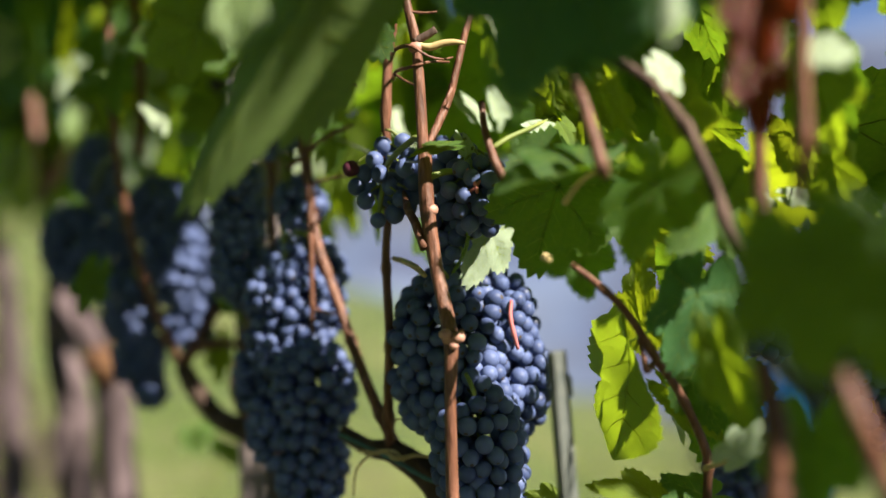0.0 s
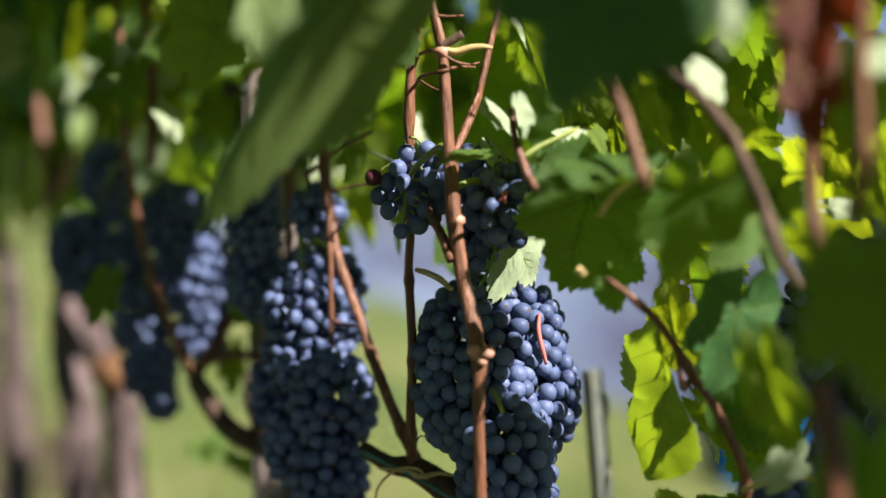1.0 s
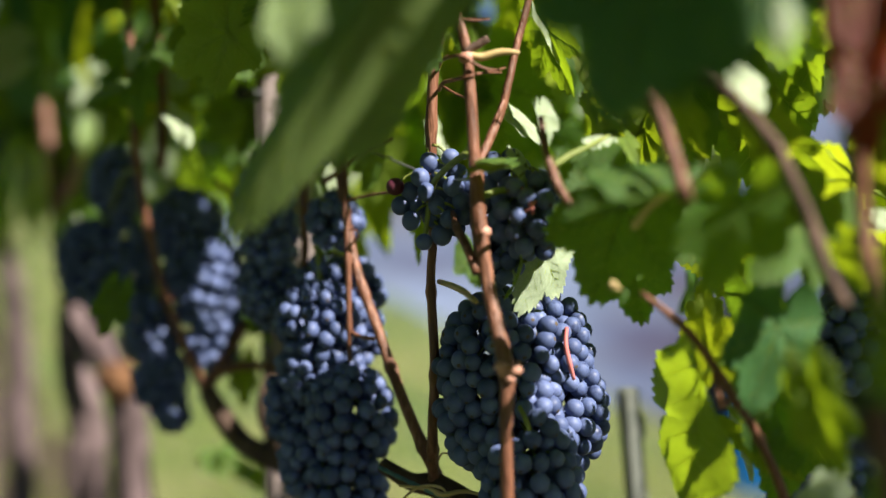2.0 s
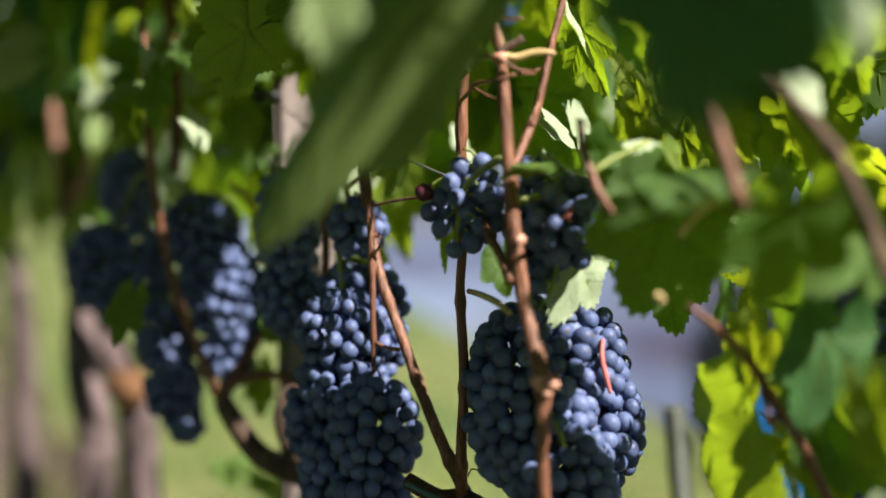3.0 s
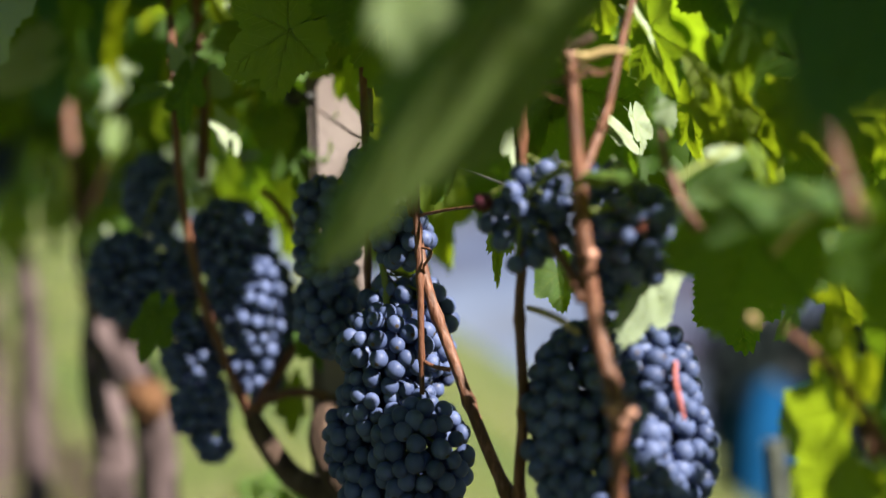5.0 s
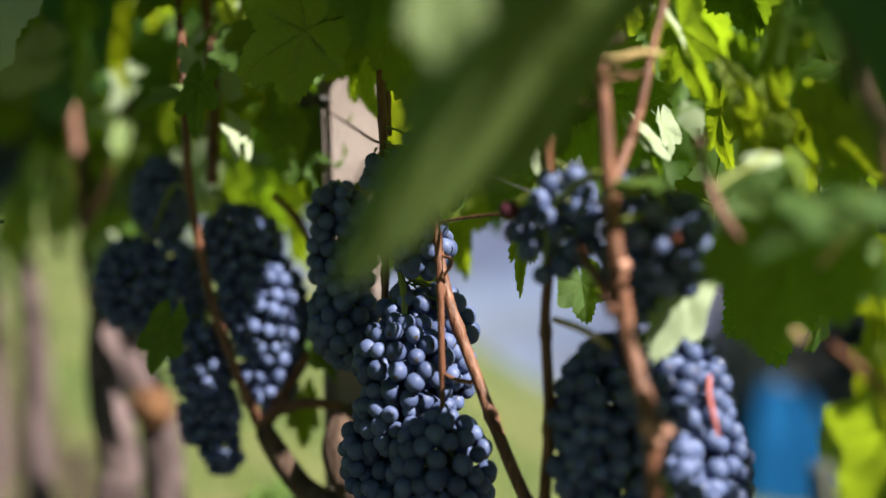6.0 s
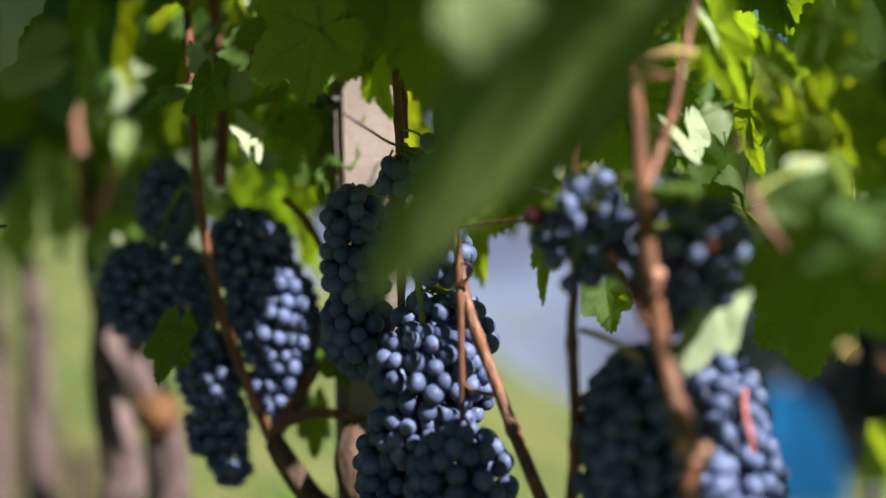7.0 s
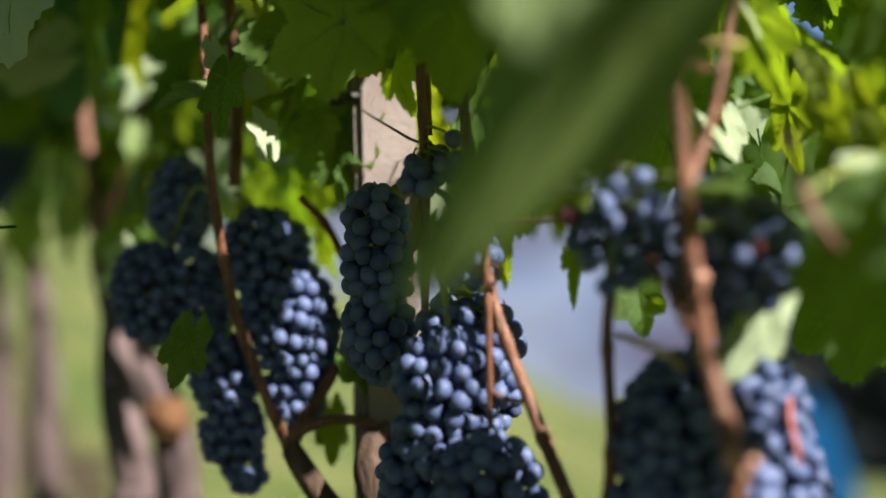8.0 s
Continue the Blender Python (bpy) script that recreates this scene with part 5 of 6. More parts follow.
# sunlit leaves further along the row
for root, tip, mesh, wide in (
        ((-0.3987, 1.3612, 1.1608), (-0.4062, 1.3477, 1.0946), LEAVES_YELLOW[0], 0.8), ((-0.3813, 1.4114, 1.1608), (-0.3773, 1.3987, 1.1100), LEAVES_YELLOW[1], 0.6),
        ((-0.2423, 1.1062, 1.0588), (-0.2660, 1.0955, 1.0477), LEAVES_YELLOW[2], 0.5), ((-0.6431, 1.9034, 1.0161), (-0.6618, 1.8889, 0.9318), LEAVES_YELLOW[0], 0.9),
        ((-0.4443, 1.5571, 1.0801), (-0.4514, 1.5416, 0.9753), LEAVES_YELLOW[1], 0.5), ((-0.4543, 1.5038, 1.0184), (-0.4619, 1.4906, 0.9596), LEAVES[0], 0.7),
        ((-0.2371, 1.3008, 0.9501), (-0.2290, 1.2887, 0.9100), LEAVES_YELLOW[2], 0.8), ((-0.2747, 1.3541, 1.0142), (-0.2572, 1.3408, 0.9501), LEAVES[1], 0.9),
        ((-0.5152, 1.6113, 1.1655), (-0.5261, 1.5983, 1.1076), LEAVES[5], 0.8), ((-0.2480, 1.2561, 1.0537), (-0.2594, 1.2549, 1.0306), LEAVES_YELLOW[1], 0.7),
        ((-0.1105, 1.2529, 0.9809), (-0.1040, 1.2389, 0.9052), LEAVES_YELLOW[0], 0.6), ((-0.0485, 1.1566, 1.0500), (-0.0478, 1.1445, 1.0106), LEAVES_YELLOW[2], 0.7),
        ((0.0027, 1.1076, 1.0669), (0.0084, 1.1059, 1.0336), LEAVES[3], 0.7),
        ((-0.0152, 1.1264, 1.0452), (-0.0151, 1.1144, 1.0071), LEAVES_YELLOW[1], 0.6), ((0.0787, 1.0897, 1.1010), (0.0698, 1.0777, 1.0645), LEAVES_YELLOW[2], 0.6),
        ((-0.0266, 1.1100, 1.1142), (-0.0373, 1.0973, 1.0648), LEAVES[0], 0.8), ((0.0392, 1.1607, 1.1213), (0.0279, 1.1484, 1.0777), LEAVES_YELLOW[0], 0.7),
        ((0.0433, 1.0601, 1.1127), (0.0425, 1.0473, 1.0592), LEAVES_YELLOW[2], 0.5), ((-0.0639, 1.2078, 1.0733), (-0.0733, 1.1947, 1.0143), LEAVES[2], 0.8),
        ((0.0866, 0.9552, 1.0175), (0.0841, 0.9430, 0.9768), LEAVES_YELLOW[0], 0.6), ((0.1132, 0.9538, 0.9883), (0.1086, 0.9416, 0.9482), LEAVES[4], 0.8),
        ((0.1008, 0.9809, 0.9336), (0.0990, 0.9693, 0.9029), LEAVES_YELLOW[1], 0.5), ((0.0654, 0.9807, 0.9328), (0.0653, 0.9687, 0.8949), LEAVES[0], 0.7), ((0.0576, 1.0575, 1.0613), (0.0542, 1.0565, 1.0422), LEAVES_YELLOW[0], 0.8),
        ((-0.0493, 1.3541, 0.9972), (-0.0498, 1.3406, 0.9293), LEAVES[1], 0.9), ((-0.0089, 1.4037, 0.9840), (-0.0228, 1.3902, 0.9197), LEAVES_YELLOW[1], 0.8), ((-0.2871, 1.3045, 1.0244), (-0.2970, 1.2916, 0.9700), LEAVES[2], 0.9), ((-0.2294, 1.2631, 0.9947), (-0.2363, 1.2508, 0.9520), LEAVES_YELLOW[0], 0.8), ((-0.3005, 1.3092, 1.1161), (-0.3071, 1.2968, 1.0705), LEAVES_YELLOW[2], 0.8), ((-0.2184, 1.1678, 1.0857), (-0.2305, 1.1560, 1.0530), LEAVES[5], 0.8),
        ((-0.3915, 1.5081, 1.0973), (-0.4001, 1.4947, 1.0320), LEAVES[1], 0.9), ((-0.6797, 1.9053, 1.0541), (-0.6976, 1.8912, 0.9774), LEAVES[3], 0.9), ((-0.1363, 1.2063, 1.0491), (-0.1329, 1.2033, 0.9930), LEAVES_YELLOW[1], 0.8), ((-0.3110, 1.4080, 1.0904), (-0.3089, 1.3935, 1.0054), LEAVES[0], 0.9), ((-0.2063, 1.3103, 1.1283), (-0.2124, 1.2970, 1.0676), LEAVES_YELLOW[2], 0.8)):
    leaf(vine_b, root, tip, (-0.8, -0.58, 0.0), mesh, wide)
for root, tip, mesh, wide in (
        ((-0.2540, 1.1304, 1.1330), (-0.2583, 1.1191, 1.1190), LEAVES_PALE[0], 0.8), ((-0.2556, 1.1455, 1.0400), (-0.2591, 1.1344, 1.0280), LEAVES_PALE[1], 0.8),
        ((-0.4544, 1.5274, 1.0683), (-0.4583, 1.5141, 1.0348), LEAVES_MID[2], 0.5), ((-0.2312, 1.0877, 1.0866), (-0.2441, 1.0870, 1.0755), LEAVES_PALE[0], 0.6),
        ((-0.2258, 1.2838, 1.0068), (-0.2411, 1.2834, 1.0006), LEAVES_PALE[1], 0.9), 
        ((-0.1260, 1.1524, 0.9750), (-0.1106, 1.1538, 1.0005), LEAVES_PALE[1], 0.8), ((-0.0276, 1.0654, 1.0150), (-0.0240, 1.0600, 0.9840), LEAVES_PALE[0], 0.8)):
    leaf(vine_b, root, tip, (0.45, -0.80, 0.40), mesh, wide)

# ---------------------------------------------------------------- the left bunches and the old vine
bunch("bunch of grapes with sunlit pale blue bloom", (-0.2602, 1.1614, 0.9660), [
    ((-0.2662, 1.1602, 0.9446), (0.032, 0.030, 0.034)),
    ((-0.2450, 1.1473, 0.8872), (0.030, 0.030, 0.050)),
    ((-0.2507, 1.1448, 0.8399), (0.020, 0.024, 0.030)),
    ((-0.2639, 1.1477, 0.8972), (0.022, 0.024, 0.030)),
], [(-0.2867, 1.1627, 0.9943), (-0.2724, 1.1620, 0.9801)], 31)
bunch("shaded hanging bunch of dark grapes with narrow tip", (-0.3014, 1.1570, 0.8858), [
    ((-0.3068, 1.1604, 0.8548), (0.024, 0.026, 0.032)),
    ((-0.3039, 1.1600, 0.8102), (0.022, 0.024, 0.032)),
    ((-0.2964, 1.1584, 0.7788), (0.014, 0.015, 0.018)),
], [(-0.2797, 1.1083, 0.9109), (-0.2925, 1.1375, 0.8961)], 32)
bunch("dark shaded bunch of grapes among leaves", (-0.3438, 1.2013, 0.9711), [
    ((-0.3661, 1.1985, 0.9179), (0.030, 0.030, 0.040)),
    ((-0.3322, 1.1982, 0.9108), (0.026, 0.028, 0.044)),
    ((-0.3379, 1.2023, 0.9890), (0.022, 0.026, 0.034)),
], [(-0.2923, 1.1027, 0.9948), (-0.3174, 1.1527, 0.9967)], 33)
bunch("dark bunch of grapes at the edge of the row", (-0.7953, 2.1084, 1.1190), [
    ((-0.7920, 2.1057, 1.0600), (0.050, 0.04, 0.075)),
], [(-0.7564, 2.1112, 1.1687), (-0.7759, 2.1098, 1.1438)], 34)
bunch("bunch of grapes low behind the leafy shoot", (0.2410, 0.9708, 0.7296), [
    ((0.2294, 0.9692, 0.6987), (0.030, 0.030, 0.036)),
    ((0.2615, 0.9694, 0.7007), (0.022, 0.026, 0.030)),
], [(0.2342, 0.8927, 0.7675), (0.2387, 0.9416, 0.7448)], 35)
bunch("bunch of dark grapes behind broad leaves", (0.2708, 0.7950, 0.8127), [
    ((0.2691, 0.7939, 0.7905), (0.024, 0.026, 0.034)),
    ((0.2065, 0.7966, 0.8475), (0.018, 0.020, 0.028)),
    ((0.2459, 0.7981, 0.8741), (0.022, 0.022, 0.026)),
], [(0.2356, 0.7368, 0.8517), (0.2577, 0.7757, 0.8275)], 36)

vine_c = thing("grapevine", (-0.5019, 1.5124, 0.0374), "thick twisted old grapevine trunk with grey peeling bark", "vine", "vines of the row")
foot_c = down((-0.4633, 1.5515, 0.5918), 0.02, 0)
part("trunk", trunk_mesh([foot_c, (-0.4550, 1.5811, 0.5820), (-0.4528, 1.5858, 0.6717), (-0.4592, 1.5895, 0.7429), (-0.4866, 1.5832, 0.8170), (-0.5020, 1.5859, 0.8693), (-0.5302, 1.6202, 0.9531)], [0.034, 0.024, 0.023, 0.022, 0.022, 0.020, 0.012], 5.0), BARK, vine_c)
part("trunk", trunk_mesh([foot_c, (-0.4779, 1.4924, 0.6114), (-0.4778, 1.4968, 0.6954), (-0.4903, 1.5105, 0.7666), (-0.5012, 1.5435, 0.8237), (-0.5055, 1.5759, 0.8706)], [0.034, 0.022, 0.021, 0.020, 0.018, 0.014], 6.0), BARK, vine_c)
bm = bmesh.new()
ball(bm, (-0.4565, 1.5649, 0.7506), 0.024, (1.15, 0.8, 0.9), 4)
for v in bm.verts:
    v.co += v.normal * (0.008 * noise.noise(v.co * 45) + 0.004 * noise.noise(v.co * 120))
part("burl", bm, KNOT, vine_c, "orange-brown knotted pruning wound")
part("cane", tube([(-0.5307, 1.6199, 0.9467), (-0.5379, 1.6437, 1.0191), (-0.5485, 1.6675, 1.0939), (-0.5567, 1.6933, 1.2048)], [0.008, 0.008, 0.007, 0.006], 12, 8, 0.1, 0.08), CANE, vine_c)
part("cane", tube([(-0.5005, 1.5989, 0.9260), (-0.5076, 1.5812, 0.9722), (-0.4612, 1.5561, 1.0627), (-0.4401, 1.5623, 1.1791)], [0.006, 0.006, 0.005, 0.004], 12, 8, 0.1, 0.08), CANE, vine_c)

vine_d = thing("grapevine", down((-0.8990, 2.3692, 0.3677)), "slender grey-brown grapevine trunk further along the row", "vine", "vines of the row")
part("trunk", trunk_mesh([down((-0.8939, 2.3692, 0.3674)), (-0.8865, 2.3745, 0.4683), (-0.8787, 2.3851, 0.6709), (-0.8744, 2.3925, 0.8129), (-0.8792, 2.3978, 0.9149)], [0.03, 0.026, 0.024, 0.022, 0.02], 7.0), BARK, vine_d)
part("cane", tube([(-0.8779, 2.3973, 0.9047), (-0.8867, 2.4248, 1.0478), (-0.9020, 2.4663, 1.2678)], [0.012, 0.01, 0.008], 10, 8, 0.1, 0.08), CANE_PALE, vine_d)
vine_e = thing("grapevine", down((-1.3363, 3.2558, 0.1222)), "far grapevine trunk at the end of view", "vine", "vines of the row")
part("trunk", trunk_mesh([down((-1.3334, 3.2558, 0.1220)), (-1.3124, 3.2708, 0.4074), (-1.2972, 3.2858, 0.6934), (-1.2891, 3.2978, 0.9227)], [0.034, 0.03, 0.027, 0.022], 8.0), BARK, vine_e)

# ---------------------------------------------------------------- canopy of the row
# Places that the sun reaches through the leaves.
SUNLIT = [(-0.0270, 1.0630, 1.0050), (-0.0250, 1.0610, 0.9930), (0.0270, 0.8820, 0.9960), (-0.2350, 1.1150, 0.8750), (-0.2400, 1.1150, 0.9000), (-0.2350, 1.1150, 0.9120), (-0.1080, 0.9150, 0.8720), (0.0400, 0.8060, 0.8550), (0.0250, 0.8000, 0.8400), (-0.4500, 1.5580, 0.6200), (-0.4500, 1.5580, 0.5800), (-0.8750, 2.3600, 0.8500), (-0.8750, 2.3600, 0.6500), (-0.8720, 2.3600, 0.5500), (-0.0985, 0.9400, 0.8400), (-0.4680, 1.4838, 0.7340), (-0.4710, 1.4817, 0.6926), (-0.4407, 1.5680, 0.7137), (0.1408, 0.6053, 0.8334), (0.1516, 0.4558, 0.8457), (0.1620, 0.6785, 0.7949), (-0.0146, 1.1255, 1.0263), (0.0754, 1.0888, 1.0832), (-0.0325, 1.1087, 1.0900), (0.0333, 1.1596, 1.1001), (0.0435, 1.0587, 1.0864), (-0.0685, 1.2062, 1.0417), (0.0867, 0.9541, 0.9971), (0.1116, 0.9527, 0.9681), (0.0982, 0.5040, 1.0090), (0.1301, 0.6639, 0.9975), (0.1654, 0.5036, 0.9923), (0.1913, 0.7206, 0.9269), (-0.0028, 0.7482, 0.8569), (0.1866, 1.1097, 1.0929), (-0.4037, 1.3596, 1.1295), (-0.3804, 1.4101, 1.1360), (-0.6541, 1.9012, 0.9738), (-0.4496, 1.5542, 1.0246), (-0.2336, 1.2998, 0.9297), (-0.2666, 1.3524, 0.9820), (-0.5218, 1.6098, 1.1370), (-0.1074, 1.2511, 0.9457), (-0.0478, 1.1556, 1.0305), (0.0055, 1.1068, 1.0502),
          (-0.2558, 1.1297, 1.1265), (-0.4581, 1.5257, 1.0552), (-0.5471, 1.6661, 1.0669), (-0.0295, 1.0538, 0.9978),
          (0.0477, 0.8364, 0.8557), (0.0537, 0.8447, 0.8225), (0.0285, 0.8133, 0.7983), (0.0340, 0.8376, 0.8802), (0.0315, 0.8115, 0.7638), (-0.1215, 0.9279, 0.8946), (-0.0950, 0.9500, 0.8620), (-0.2294, 1.1261, 0.8628), (0.0380, 0.8364, 0.8564), (0.0372, 0.8346, 0.8213), (0.0459, 0.8435, 0.7994), (0.0156, 0.8050, 0.8313), (0.0213, 0.8038, 0.8082), (-0.0079, 0.7421, 0.7791),
          (0.0206, 0.7985, 0.8993), (-0.0019, 0.7461, 0.8553), (0.0982, 0.7343, 0.8143), (0.1011, 0.7070, 0.8655), (0.0820, 0.6319, 0.9635), (-0.0309, 0.8398, 1.0216), (-0.0262, 0.8007, 0.9439),
          (-0.1617, 1.1247, 1.0227), (-0.1669, 1.1269, 1.0651), (-0.088, 0.912, 0.8139), (-0.0925, 0.908, 0.7888), (-0.1163, 0.9269, 0.8760), (-0.0987, 0.9363, 0.8632), (-0.2320, 1.1287, 0.9139),
          (-0.0962, 0.6023, 0.9849), (-0.1134, 0.6113, 0.9669), (-0.4462, 1.5664, 0.6824), (-0.4503, 1.5401, 0.7549), (-0.8711, 2.3679, 0.7241), (-0.4746, 1.5422, 0.7970), (-0.0388, 0.9236, 0.9972), (0.0460, 0.9240, 0.9990), (-0.2875, 1.0960, 1.0595), (-0.0243, 0.7933, 0.8024),
          (0.1204, 0.8034, 0.9845), (0.1612, 0.8034, 0.9813), (0.1845, 0.7823, 0.9584), (0.1435, 0.7592, 0.9027), (0.0510, 0.8660, 1.0381), (0.1058, 0.7931, 0.9809),
          (0.0753, 0.8231, 0.9810), (0.1041, 0.8428, 0.9726), (0.1262, 0.7248, 1.0138), (0.1274, 0.7228, 0.9740), (0.0684, 0.8459, 1.0359), (0.0882, 0.8058, 1.0327), (-0.0865, 1.1110, 0.9462), (-0.1461, 1.0665, 1.0583), (-0.0944, 0.5693, 1.0243), (-0.0790, 1.0207, 1.0382), (-0.0205, 0.9570, 1.0613), (-0.0526, 1.0284, 1.0887), (-0.1683, 1.1288, 1.1030), (0.0946, 0.7501, 0.8295), (0.0948, 0.7493, 0.7942), (0.1127, 0.7491, 0.7893), (0.1146, 0.7429, 0.8814), (-0.2403, 1.2200, 1.0325), (-0.2907, 1.2982, 0.9994), (-0.2327, 1.2571, 0.9756), (-0.3036, 1.3031, 1.0957), (-0.2235, 1.1618, 1.0681), (-0.3956, 1.5016, 1.0674), (0.1483, 0.6974, 0.9668), (0.1084, 0.7181, 0.9824), (0.1796, 0.6542, 0.9033), (0.1513, 0.5987, 0.9929), (-0.6904, 1.9032, 1.0157), (-0.1341, 1.2049, 1.0235), (-0.3097, 1.4009, 1.0510), (-0.2099, 1.3087, 1.0984),
          (0.0219, 0.79, 0.9045), (0.0138, 0.79, 0.8911), (0.0076, 0.787, 1.0408), (-0.0002, 0.788, 1.0395), (0.0372, 0.83, 0.8701), (0.0453, 0.83, 0.8429), (0.0429, 0.81, 0.814), (0.0223, 0.8, 0.8178)]
# Points to darken: cover leaves are added between them and the sun.
SHADED = [(0.1374, 0.87, 1.0029), (0.1342, 0.87, 0.9791), (0.1781, 0.87, 0.9929), (0.173, 0.87, 0.9657), (0.2361, 0.7180, 0.9750), (0.2073, 0.6580, 0.9742), (0.2350, 0.7180, 0.9600), (-0.472, 1.44, 1.1591), (-0.4993, 1.44, 1.1201), (-0.5357, 1.44, 1.1757), (-0.5106, 1.44, 1.1914), (-0.3413, 1.29, 1.1056), (-0.3639, 1.29, 1.0865),
          (0.0547, 0.7300, 0.9218), (0.1952, 0.75, 1.0302), (0.21, 0.75, 0.9991), (0.2246, 0.75, 0.9647), (0.1846, 0.75, 0.9678), (0.1694, 0.75, 0.9923), (0.2405, 0.75, 1.0067),
          (0.1356, 0.7, 0.86), (0.1281, 0.7, 0.8415), (0.1489, 0.73, 0.8054), (0.0423, 0.49, 1.0095), (0.0524, 0.49, 0.993), (0.0297, 0.49, 0.9925), (0.0218, 0.49, 1.0089), (0.0132, 0.49, 1.0141), (-0.008, 0.762, 0.973), (-0.178, 1.11, 0.84), (-0.179, 1.11, 0.8), (-0.18, 1.11, 0.76),
          (-0.2100, 1.0580, 1.0970), (-0.2300, 1.0490, 1.0950), (-0.2480, 1.0410, 1.0920), (-0.2000, 1.0620, 1.1080), (-0.2200, 1.0480, 1.1060),
          (0.1188, 0.7155, 0.8362), (0.1250, 0.7200, 0.8250), (0.1324, 0.7244, 0.8133), (0.1400, 0.7290, 0.7950), (0.1469, 0.7325, 0.7760), (0.0940, 0.7050, 0.8760),
          (-0.2373, 1.1086, 0.8176), (-0.2135, 1.1040, 0.8222), (-0.1882, 1.0938, 0.8181), (-0.2184, 1.1355, 0.8520), (-0.2390, 1.1020, 0.7840), (-0.2200, 1.0900, 0.7590),
          (0.0701, 0.72, 0.9204), (0.0527, 0.72, 0.9117), (0.1029, 0.7, 0.951), (0.1168, 0.7, 0.9174), (0.1443, 0.7, 0.938), (0.0934, 0.7, 0.9094), (0.1285, 0.72, 0.8923),
          (-0.4866, 1.5400, 0.8170), (-0.5020, 1.5859, 0.8500), (-0.4903, 1.5105, 0.7900)]
# Camera positions and points kept in its view; leaves between them are left out.
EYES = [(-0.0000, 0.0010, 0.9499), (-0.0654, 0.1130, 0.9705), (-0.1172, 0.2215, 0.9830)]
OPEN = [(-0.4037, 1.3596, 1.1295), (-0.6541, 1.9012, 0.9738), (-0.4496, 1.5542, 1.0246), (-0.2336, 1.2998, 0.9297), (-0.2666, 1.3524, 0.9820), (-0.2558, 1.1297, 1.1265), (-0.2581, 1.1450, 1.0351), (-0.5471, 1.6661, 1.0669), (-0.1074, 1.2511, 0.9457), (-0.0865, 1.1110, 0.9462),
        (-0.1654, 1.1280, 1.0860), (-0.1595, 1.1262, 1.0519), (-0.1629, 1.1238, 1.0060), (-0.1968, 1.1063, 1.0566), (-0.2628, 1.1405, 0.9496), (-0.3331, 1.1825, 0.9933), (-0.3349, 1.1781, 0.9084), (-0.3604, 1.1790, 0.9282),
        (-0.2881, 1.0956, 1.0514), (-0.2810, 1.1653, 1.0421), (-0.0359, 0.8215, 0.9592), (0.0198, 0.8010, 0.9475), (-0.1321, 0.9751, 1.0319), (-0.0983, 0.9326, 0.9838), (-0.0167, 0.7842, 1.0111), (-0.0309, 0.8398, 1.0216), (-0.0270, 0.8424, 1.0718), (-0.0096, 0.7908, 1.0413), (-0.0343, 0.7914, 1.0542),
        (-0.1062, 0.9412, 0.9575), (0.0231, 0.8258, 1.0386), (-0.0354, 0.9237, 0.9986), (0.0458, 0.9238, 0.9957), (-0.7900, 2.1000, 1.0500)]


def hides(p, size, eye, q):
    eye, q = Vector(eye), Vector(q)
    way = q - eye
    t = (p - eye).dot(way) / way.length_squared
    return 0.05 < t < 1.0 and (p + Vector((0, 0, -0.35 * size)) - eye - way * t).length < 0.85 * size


INTO_VIEW = (pose(0, 0, EYE, TILT, LEAN, TURN) @ pose(0, 0, 0, 90, 0, 0)).inverted()
START, ALONG, ACROSS = Vector((0.03, 0.80, EYE)), Vector((-0.478, 0.878, 0)), Vector((0.878, 0.478, 0))


def fits(p, size, ease=0.8):
    """Whether a leaf may hang at p: clear of the camera's view of the bunches and OPEN points, and of the sun's way to
    SUNLIT points.
    """
    c = INTO_VIEW @ p
    d = -c.z
    if -0.1 < d < 0.22 and abs(c.x) < 0.4:
        return False
    if d >= 0.22:
        px, py = 0.5 + 0.5 * c.x / d / 0.36397, 0.28125 - 0.5 * c.y / d / 0.36397
        if px < 1.12:
            low = 0.29 if px < 0.13 else 0.20 if px < 0.60 else 0.24 if px < 0.68 else 0.30
            if px < 0.38 and d > 1.3:
                low = 0.29
            if py > low + 0.03 * noise.noise(p * 5) - 0.8 * size / d:
                return False
            limit = 0.95 if px < 0.60 else 0.82 if px < 0.8 else 0.62
            if d < limit and py > -0.06 - 0.4 * size / d:
                return False
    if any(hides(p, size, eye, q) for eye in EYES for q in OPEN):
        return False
    middle = p + Vector((0, 0, -0.35 * size))
    for q in SUNLIT:
        off = middle - Vector(q)
        t = off.dot(SUN_FROM)
        if t > 0 and (off - SUN_FROM * t).length < max(size * ease, 0.031):
            return False
    return True


def hang(r, p):
    """How a leaf at p faces, and where its tip points."""
    out = ACROSS * (1 if (p - START).dot(ACROSS) > 0.04 else -1)
    facing = out * r.uniform(0.2, 1.0) + Vector((0, 0, r.uniform(0.1, 0.9))) + Vector((r.gauss(0, 0.4), r.gauss(0, 0.4), r.gauss(0, 0.3)))
    tip = Vector((0, 0, -1)) * r.uniform(0.3, 1.0) + out * r.uniform(0, 0.8) + Vector((r.gauss(0, 0.5), r.gauss(0, 0.5), 0))
    return facing, tip.normalized()


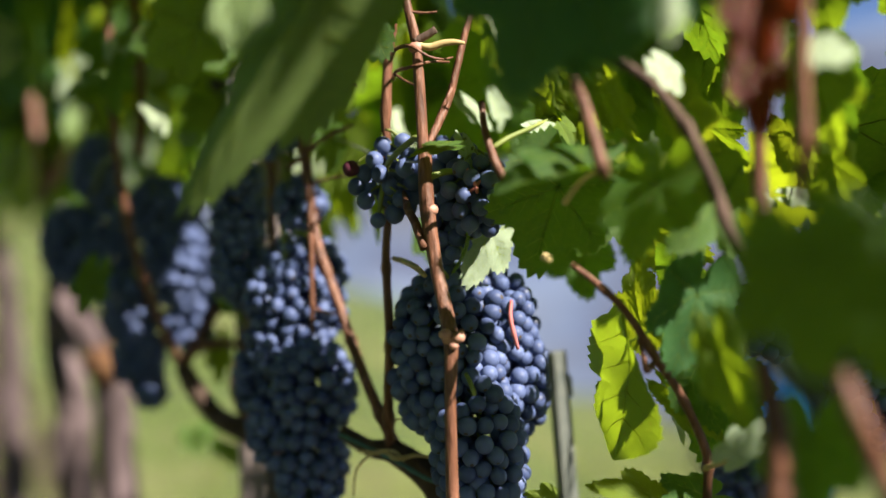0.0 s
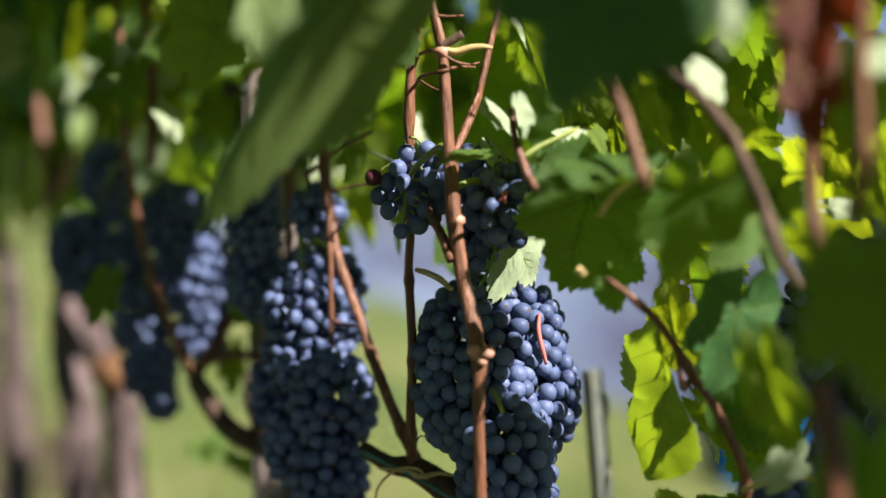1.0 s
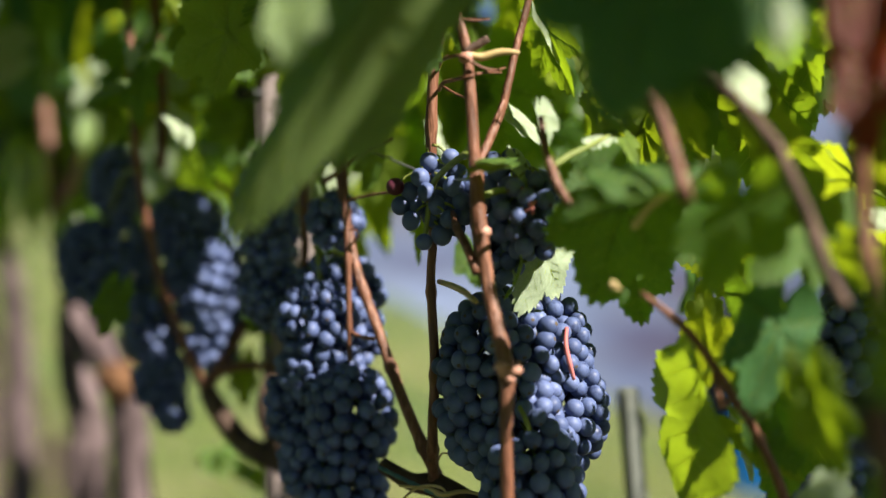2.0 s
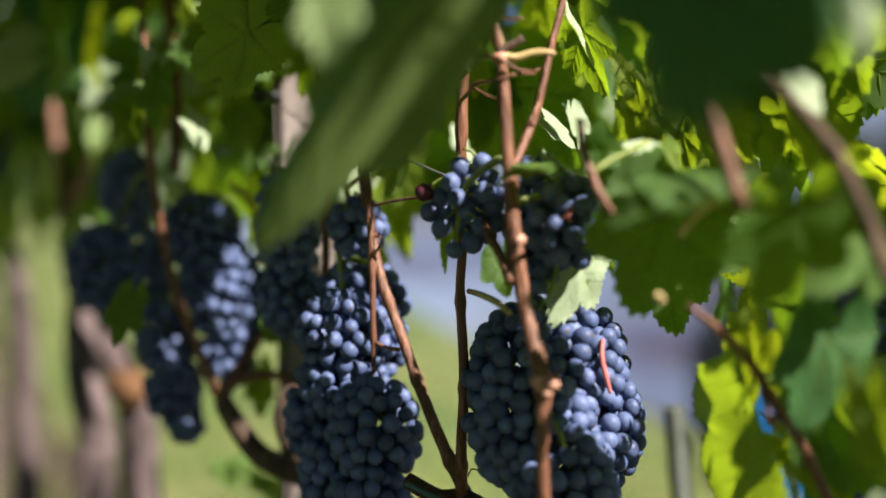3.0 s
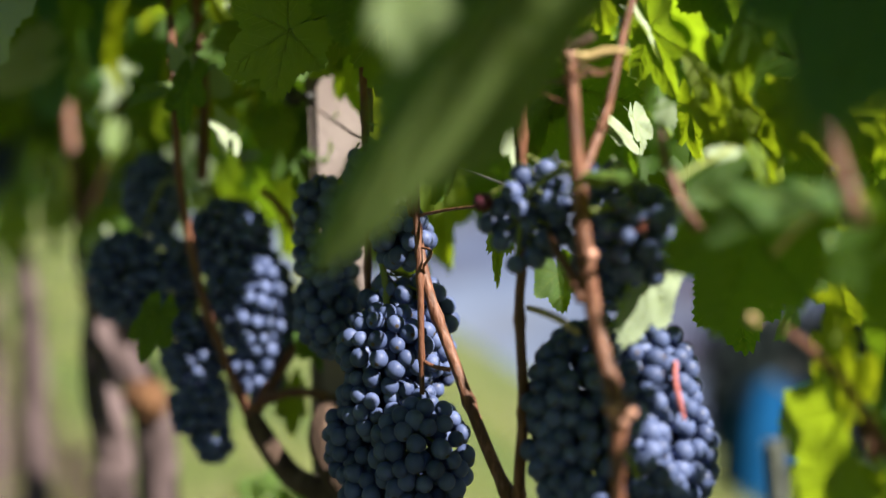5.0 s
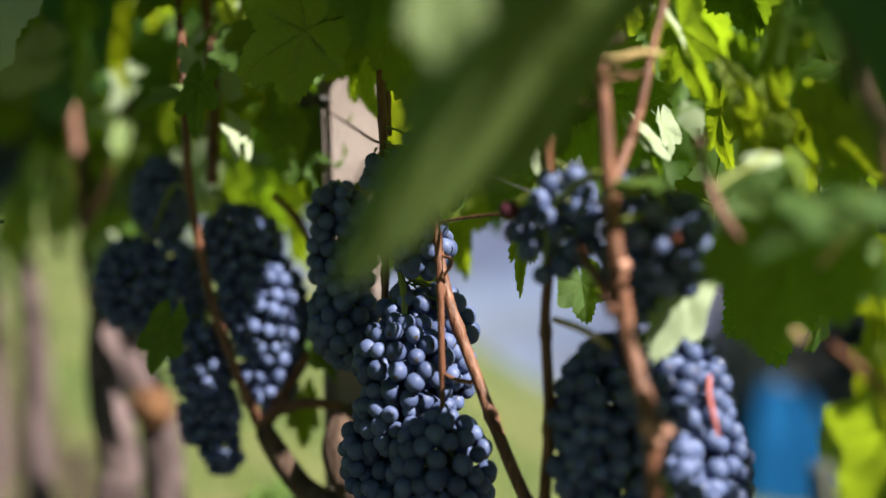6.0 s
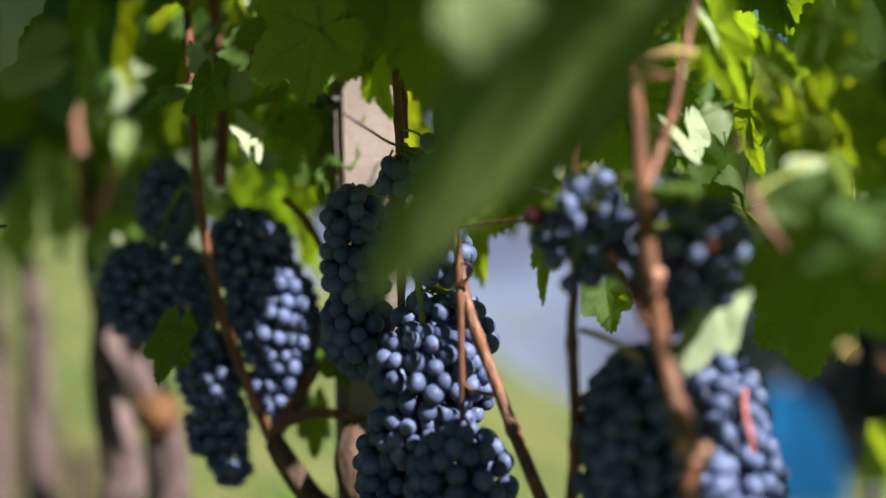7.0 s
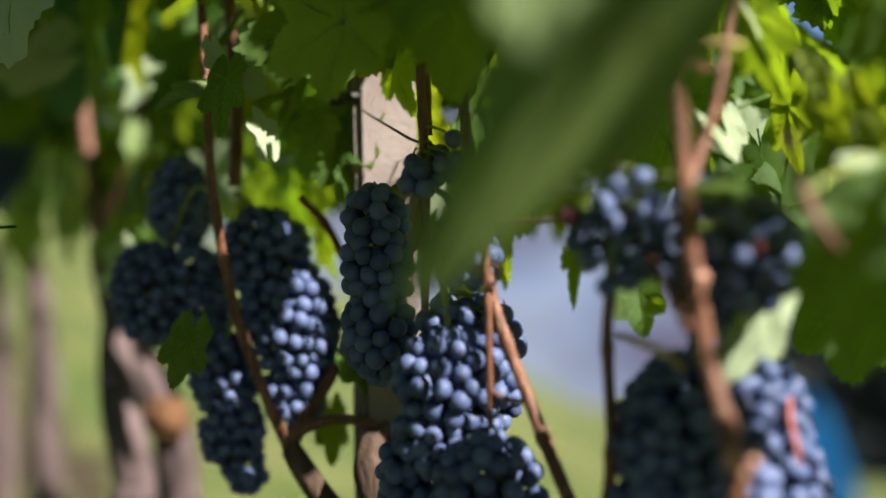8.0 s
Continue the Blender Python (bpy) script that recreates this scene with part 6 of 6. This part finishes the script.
def canopy():
    r = random.Random(19)
    vines = [vine_a, vine_b, vine_c, vine_d, vine_e]
    counts = [0] * 5
    # first cover leaves, added along the sun's rays to darken bunches and SHADED points
    covers = []
    for q in HANGING + [Vector(o) for o in SHADED]:
        if any(((q - Vector(o)) - SUN_FROM * (q - Vector(o)).dot(SUN_FROM)).length < 0.020 for o in SUNLIT):
            continue
        if any((m - q - SUN_FROM * (m - q).dot(SUN_FROM)).length < 0.5 * size and (m - q).dot(SUN_FROM) > 0 for m, size in covers):
            continue
        for go in range(48):
            size = r.uniform(0.05, 0.085) if go < 22 else r.uniform(0.024, 0.045)
            m = q + SUN_FROM * r.uniform(0.10, 0.85)
            p = m + Vector((0, 0, 0.35 * size))
            if p.z < EYE + 0.85 and fits(p, size, 0.62):
                covers.append((m, size))
                s = (p - START).dot(ALONG)
                k = 0 if s < 0.25 else 1
                counts[k] += 1
                facing = SUN_FROM + Vector((r.gauss(0, 0.35), r.gauss(0, 0.35), r.gauss(0, 0.35)))
                tip = Vector((r.gauss(0, 0.4), r.gauss(0, 0.4), -1.0)).normalized()
                leaf(vines[k], p, p + tip * size, facing, LIGHT[r.randrange(6)] if r.random() < 0.85 else LIGHT_YELLOW[r.randrange(3)], r.uniform(0.85, 1.1))
                break
    for n in range(16000):
        s = r.uniform(-1.1, 5.5)
        h = r.uniform(-0.04, 0.36) + 0.05 * max(s, 0)
        p = START + ALONG * s + ACROSS * r.gauss(0.08, 0.15) + Vector((0, 0, h))
        k = 0 if s < 0.25 else 1 if s < 0.75 else 2 if s < 1.6 else 3 if s < 3.0 else 4
        size = r.uniform(0.055, 0.095)
        if counts[k] >= (300, 300, 230, 170, 170)[k] or p.z > EYE + 0.85 or not fits(p, size):
            continue
        counts[k] += 1
        facing, tip = hang(r, p)
        kind = r.random()
        mesh = LIGHT_YELLOW[r.randrange(3)] if kind < 0.20 else LIGHT_PALE[r.randrange(3)] if kind < 0.28 else LIGHT[r.randrange(6)]
        leaf(vines[k], p, p + tip * size, facing, mesh, r.uniform(0.8, 1.1))


PLAIN = leaf_mesh("leaf", LEAF, SHAPES[1], 0.40, 28, veins=0)


def foliage(r, vine, s0, s1, count, offset=0.0, lowest=0.30):
    """Leaves of one vine in one mesh, added mostly out of view to block sky and sun."""
    flat = np.array([v.co for v in PLAIN.vertices])
    polygons = [tuple(f.vertices) for f in PLAIN.polygons]
    verts, faces, made = [], [], 0
    for _ in range(count * 6):
        s = r.uniform(s0, s1)
        p = START + ALONG * s + ACROSS * (offset + r.gauss(0.02, 0.17)) + Vector((0, 0, r.uniform(lowest, 1.0) + 0.05 * max(s, 0)))
        size = r.uniform(0.06, 0.10)
        if made >= count or not fits(p, size):
            continue
        made += 1
        facing, tip = hang(r, p)
        z = (facing - tip * facing.dot(tip)).normalized()
        turned = flat @ (np.array([tip.cross(z), tip, z]) * size) + np.array(p)
        base = len(verts)
        verts += turned.tolist()
        faces += [tuple(base + i for i in q) for q in polygons]
    me = bpy.data.meshes.new("upper_foliage")
    me.from_pydata(verts, [], faces)
    me.materials.append(LEAF)
    ob = new("upper_foliage", me)
    ob.parent = vine
    ob.matrix_parent_inverse = vine.matrix_world.inverted()
    tagged(ob, kind="stuff")


def rows_of_vines():
    r = random.Random(23)
    for vine, s0, s1, count in ((vine_a, -1.6, 0.25, 900), (vine_b, 0.25, 0.75, 300), (vine_c, 0.75, 1.6, 450), (vine_d, 1.6, 3.0, 500), (vine_e, 3.0, 5.5, 600)):
        foliage(r, vine, s0, s1, count)
    # an unseen row added behind the camera, to block skylight from the bunches
    for i in range(5):
        s = -2.6 + 1.2 * i
        foot = START + ALONG * s - ACROSS * 1.9
        foot.z = ground_height(foot.x, foot.y) - 0.03
        vine = thing("grapevine", tuple(foot), "unseen added grapevine behind the camera, blocking skylight", "vine", "vines of the next row")
        part("trunk", trunk_mesh([tuple(foot), tuple(foot + Vector((0.02, 0.01, 0.5))), tuple(foot + Vector((0, 0.03, 1.0))), tuple(foot + Vector((0.01, 0, 1.5)))], [0.034, 0.028, 0.024, 0.012], 9.0 + i, 16), BARK, vine)
        foliage(r, vine, s - 0.6, s + 0.6, 420, -1.9, -0.2)


rows_of_vines()
canopy()


# ---------------------------------------------------------------- distance: tarpaulin and hedge
def build_tarp():
    c = (2.16, 9.0, -1.0640)
    z = ground_height(c[0], c[1])
    bm = bmesh.new()
    n = 26
    grid = []
    for i in range(n + 1):
        row = []
        for j in range(n + 1):
            u, v = i / n * 2 - 1, j / n * 2 - 1
            edge = max(0.0, 1 - max(abs(u), abs(v)) ** 3)
            hgt = edge * (0.85 + 0.16 * noise.noise(Vector((u * 2.4, v * 2.4, 4)))) + 0.02
            x, y = c[0] + u * 0.36, c[1] + v * 0.5
            row.append(bm.verts.new((x, y, ground_height(x, y) + hgt)))
        grid.append(row)
    for i in range(n):
        for j in range(n):
            bm.faces.new((grid[i][j], grid[i + 1][j], grid[i + 1][j + 1], grid[i][j + 1]))
    ob = new("tarpaulin", mesh_of("tarpaulin", bm, TARP))
    tagged(ob, "crumpled bright blue tarpaulin over a heap on the grass", "tarpaulin")


build_tarp()


def build_hedge():
    r = random.Random(5)
    for k in range(9):
        c = Vector((4.7 + 1.4 * k, 19.0 + r.uniform(-0.6, 0.6), 0)) if k < 7 else Vector((4.6 + 1.5 * (k - 7), 12.2, 0))
        c.z = ground_height(c.x, c.y)
        bush = thing("bush", tuple(c), "leafy bush below the slope with shade painted into its leaves", "bush", "bushes below the slope")
        part("stem", tube([tuple(c - Vector((0, 0, 0.1))), tuple(c + Vector((0.1, 0, 0.8))), tuple(c + Vector((0, 0.1, 1.6)))], [0.06, 0.05, 0.02], 8, 5, 0.1), BARK, bush)
        verts, faces = [], []
        for _ in range(2600):
            v = Vector((r.gauss(0, 1), r.gauss(0, 1), r.gauss(0, 1))).normalized() * r.uniform(0.5, 1.0)
            p = c + Vector((v.x * 1.1, v.y * 0.8, 1.9 + v.z * 1.85)) * (1 + 0.15 * noise.noise(v * 3 + Vector((k, 0, 0))))
            a = Vector((r.gauss(0, 1), r.gauss(0, 1), r.gauss(0, 1))).normalized() * 0.14
            b = a.orthogonal().normalized() * 0.08
            n = len(verts)
            verts += [tuple(p - a), tuple(p + b), tuple(p + a), tuple(p - b)]
            faces.append((n, n + 1, n + 2, n + 3))
        me = bpy.data.meshes.new("crown")
        me.from_pydata(verts, [], faces)
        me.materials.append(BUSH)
        crown = new("crown", me)
        crown.parent = bush
        crown.matrix_parent_inverse = bush.matrix_world.inverted()
        tagged(crown, kind="stuff")


build_hedge()
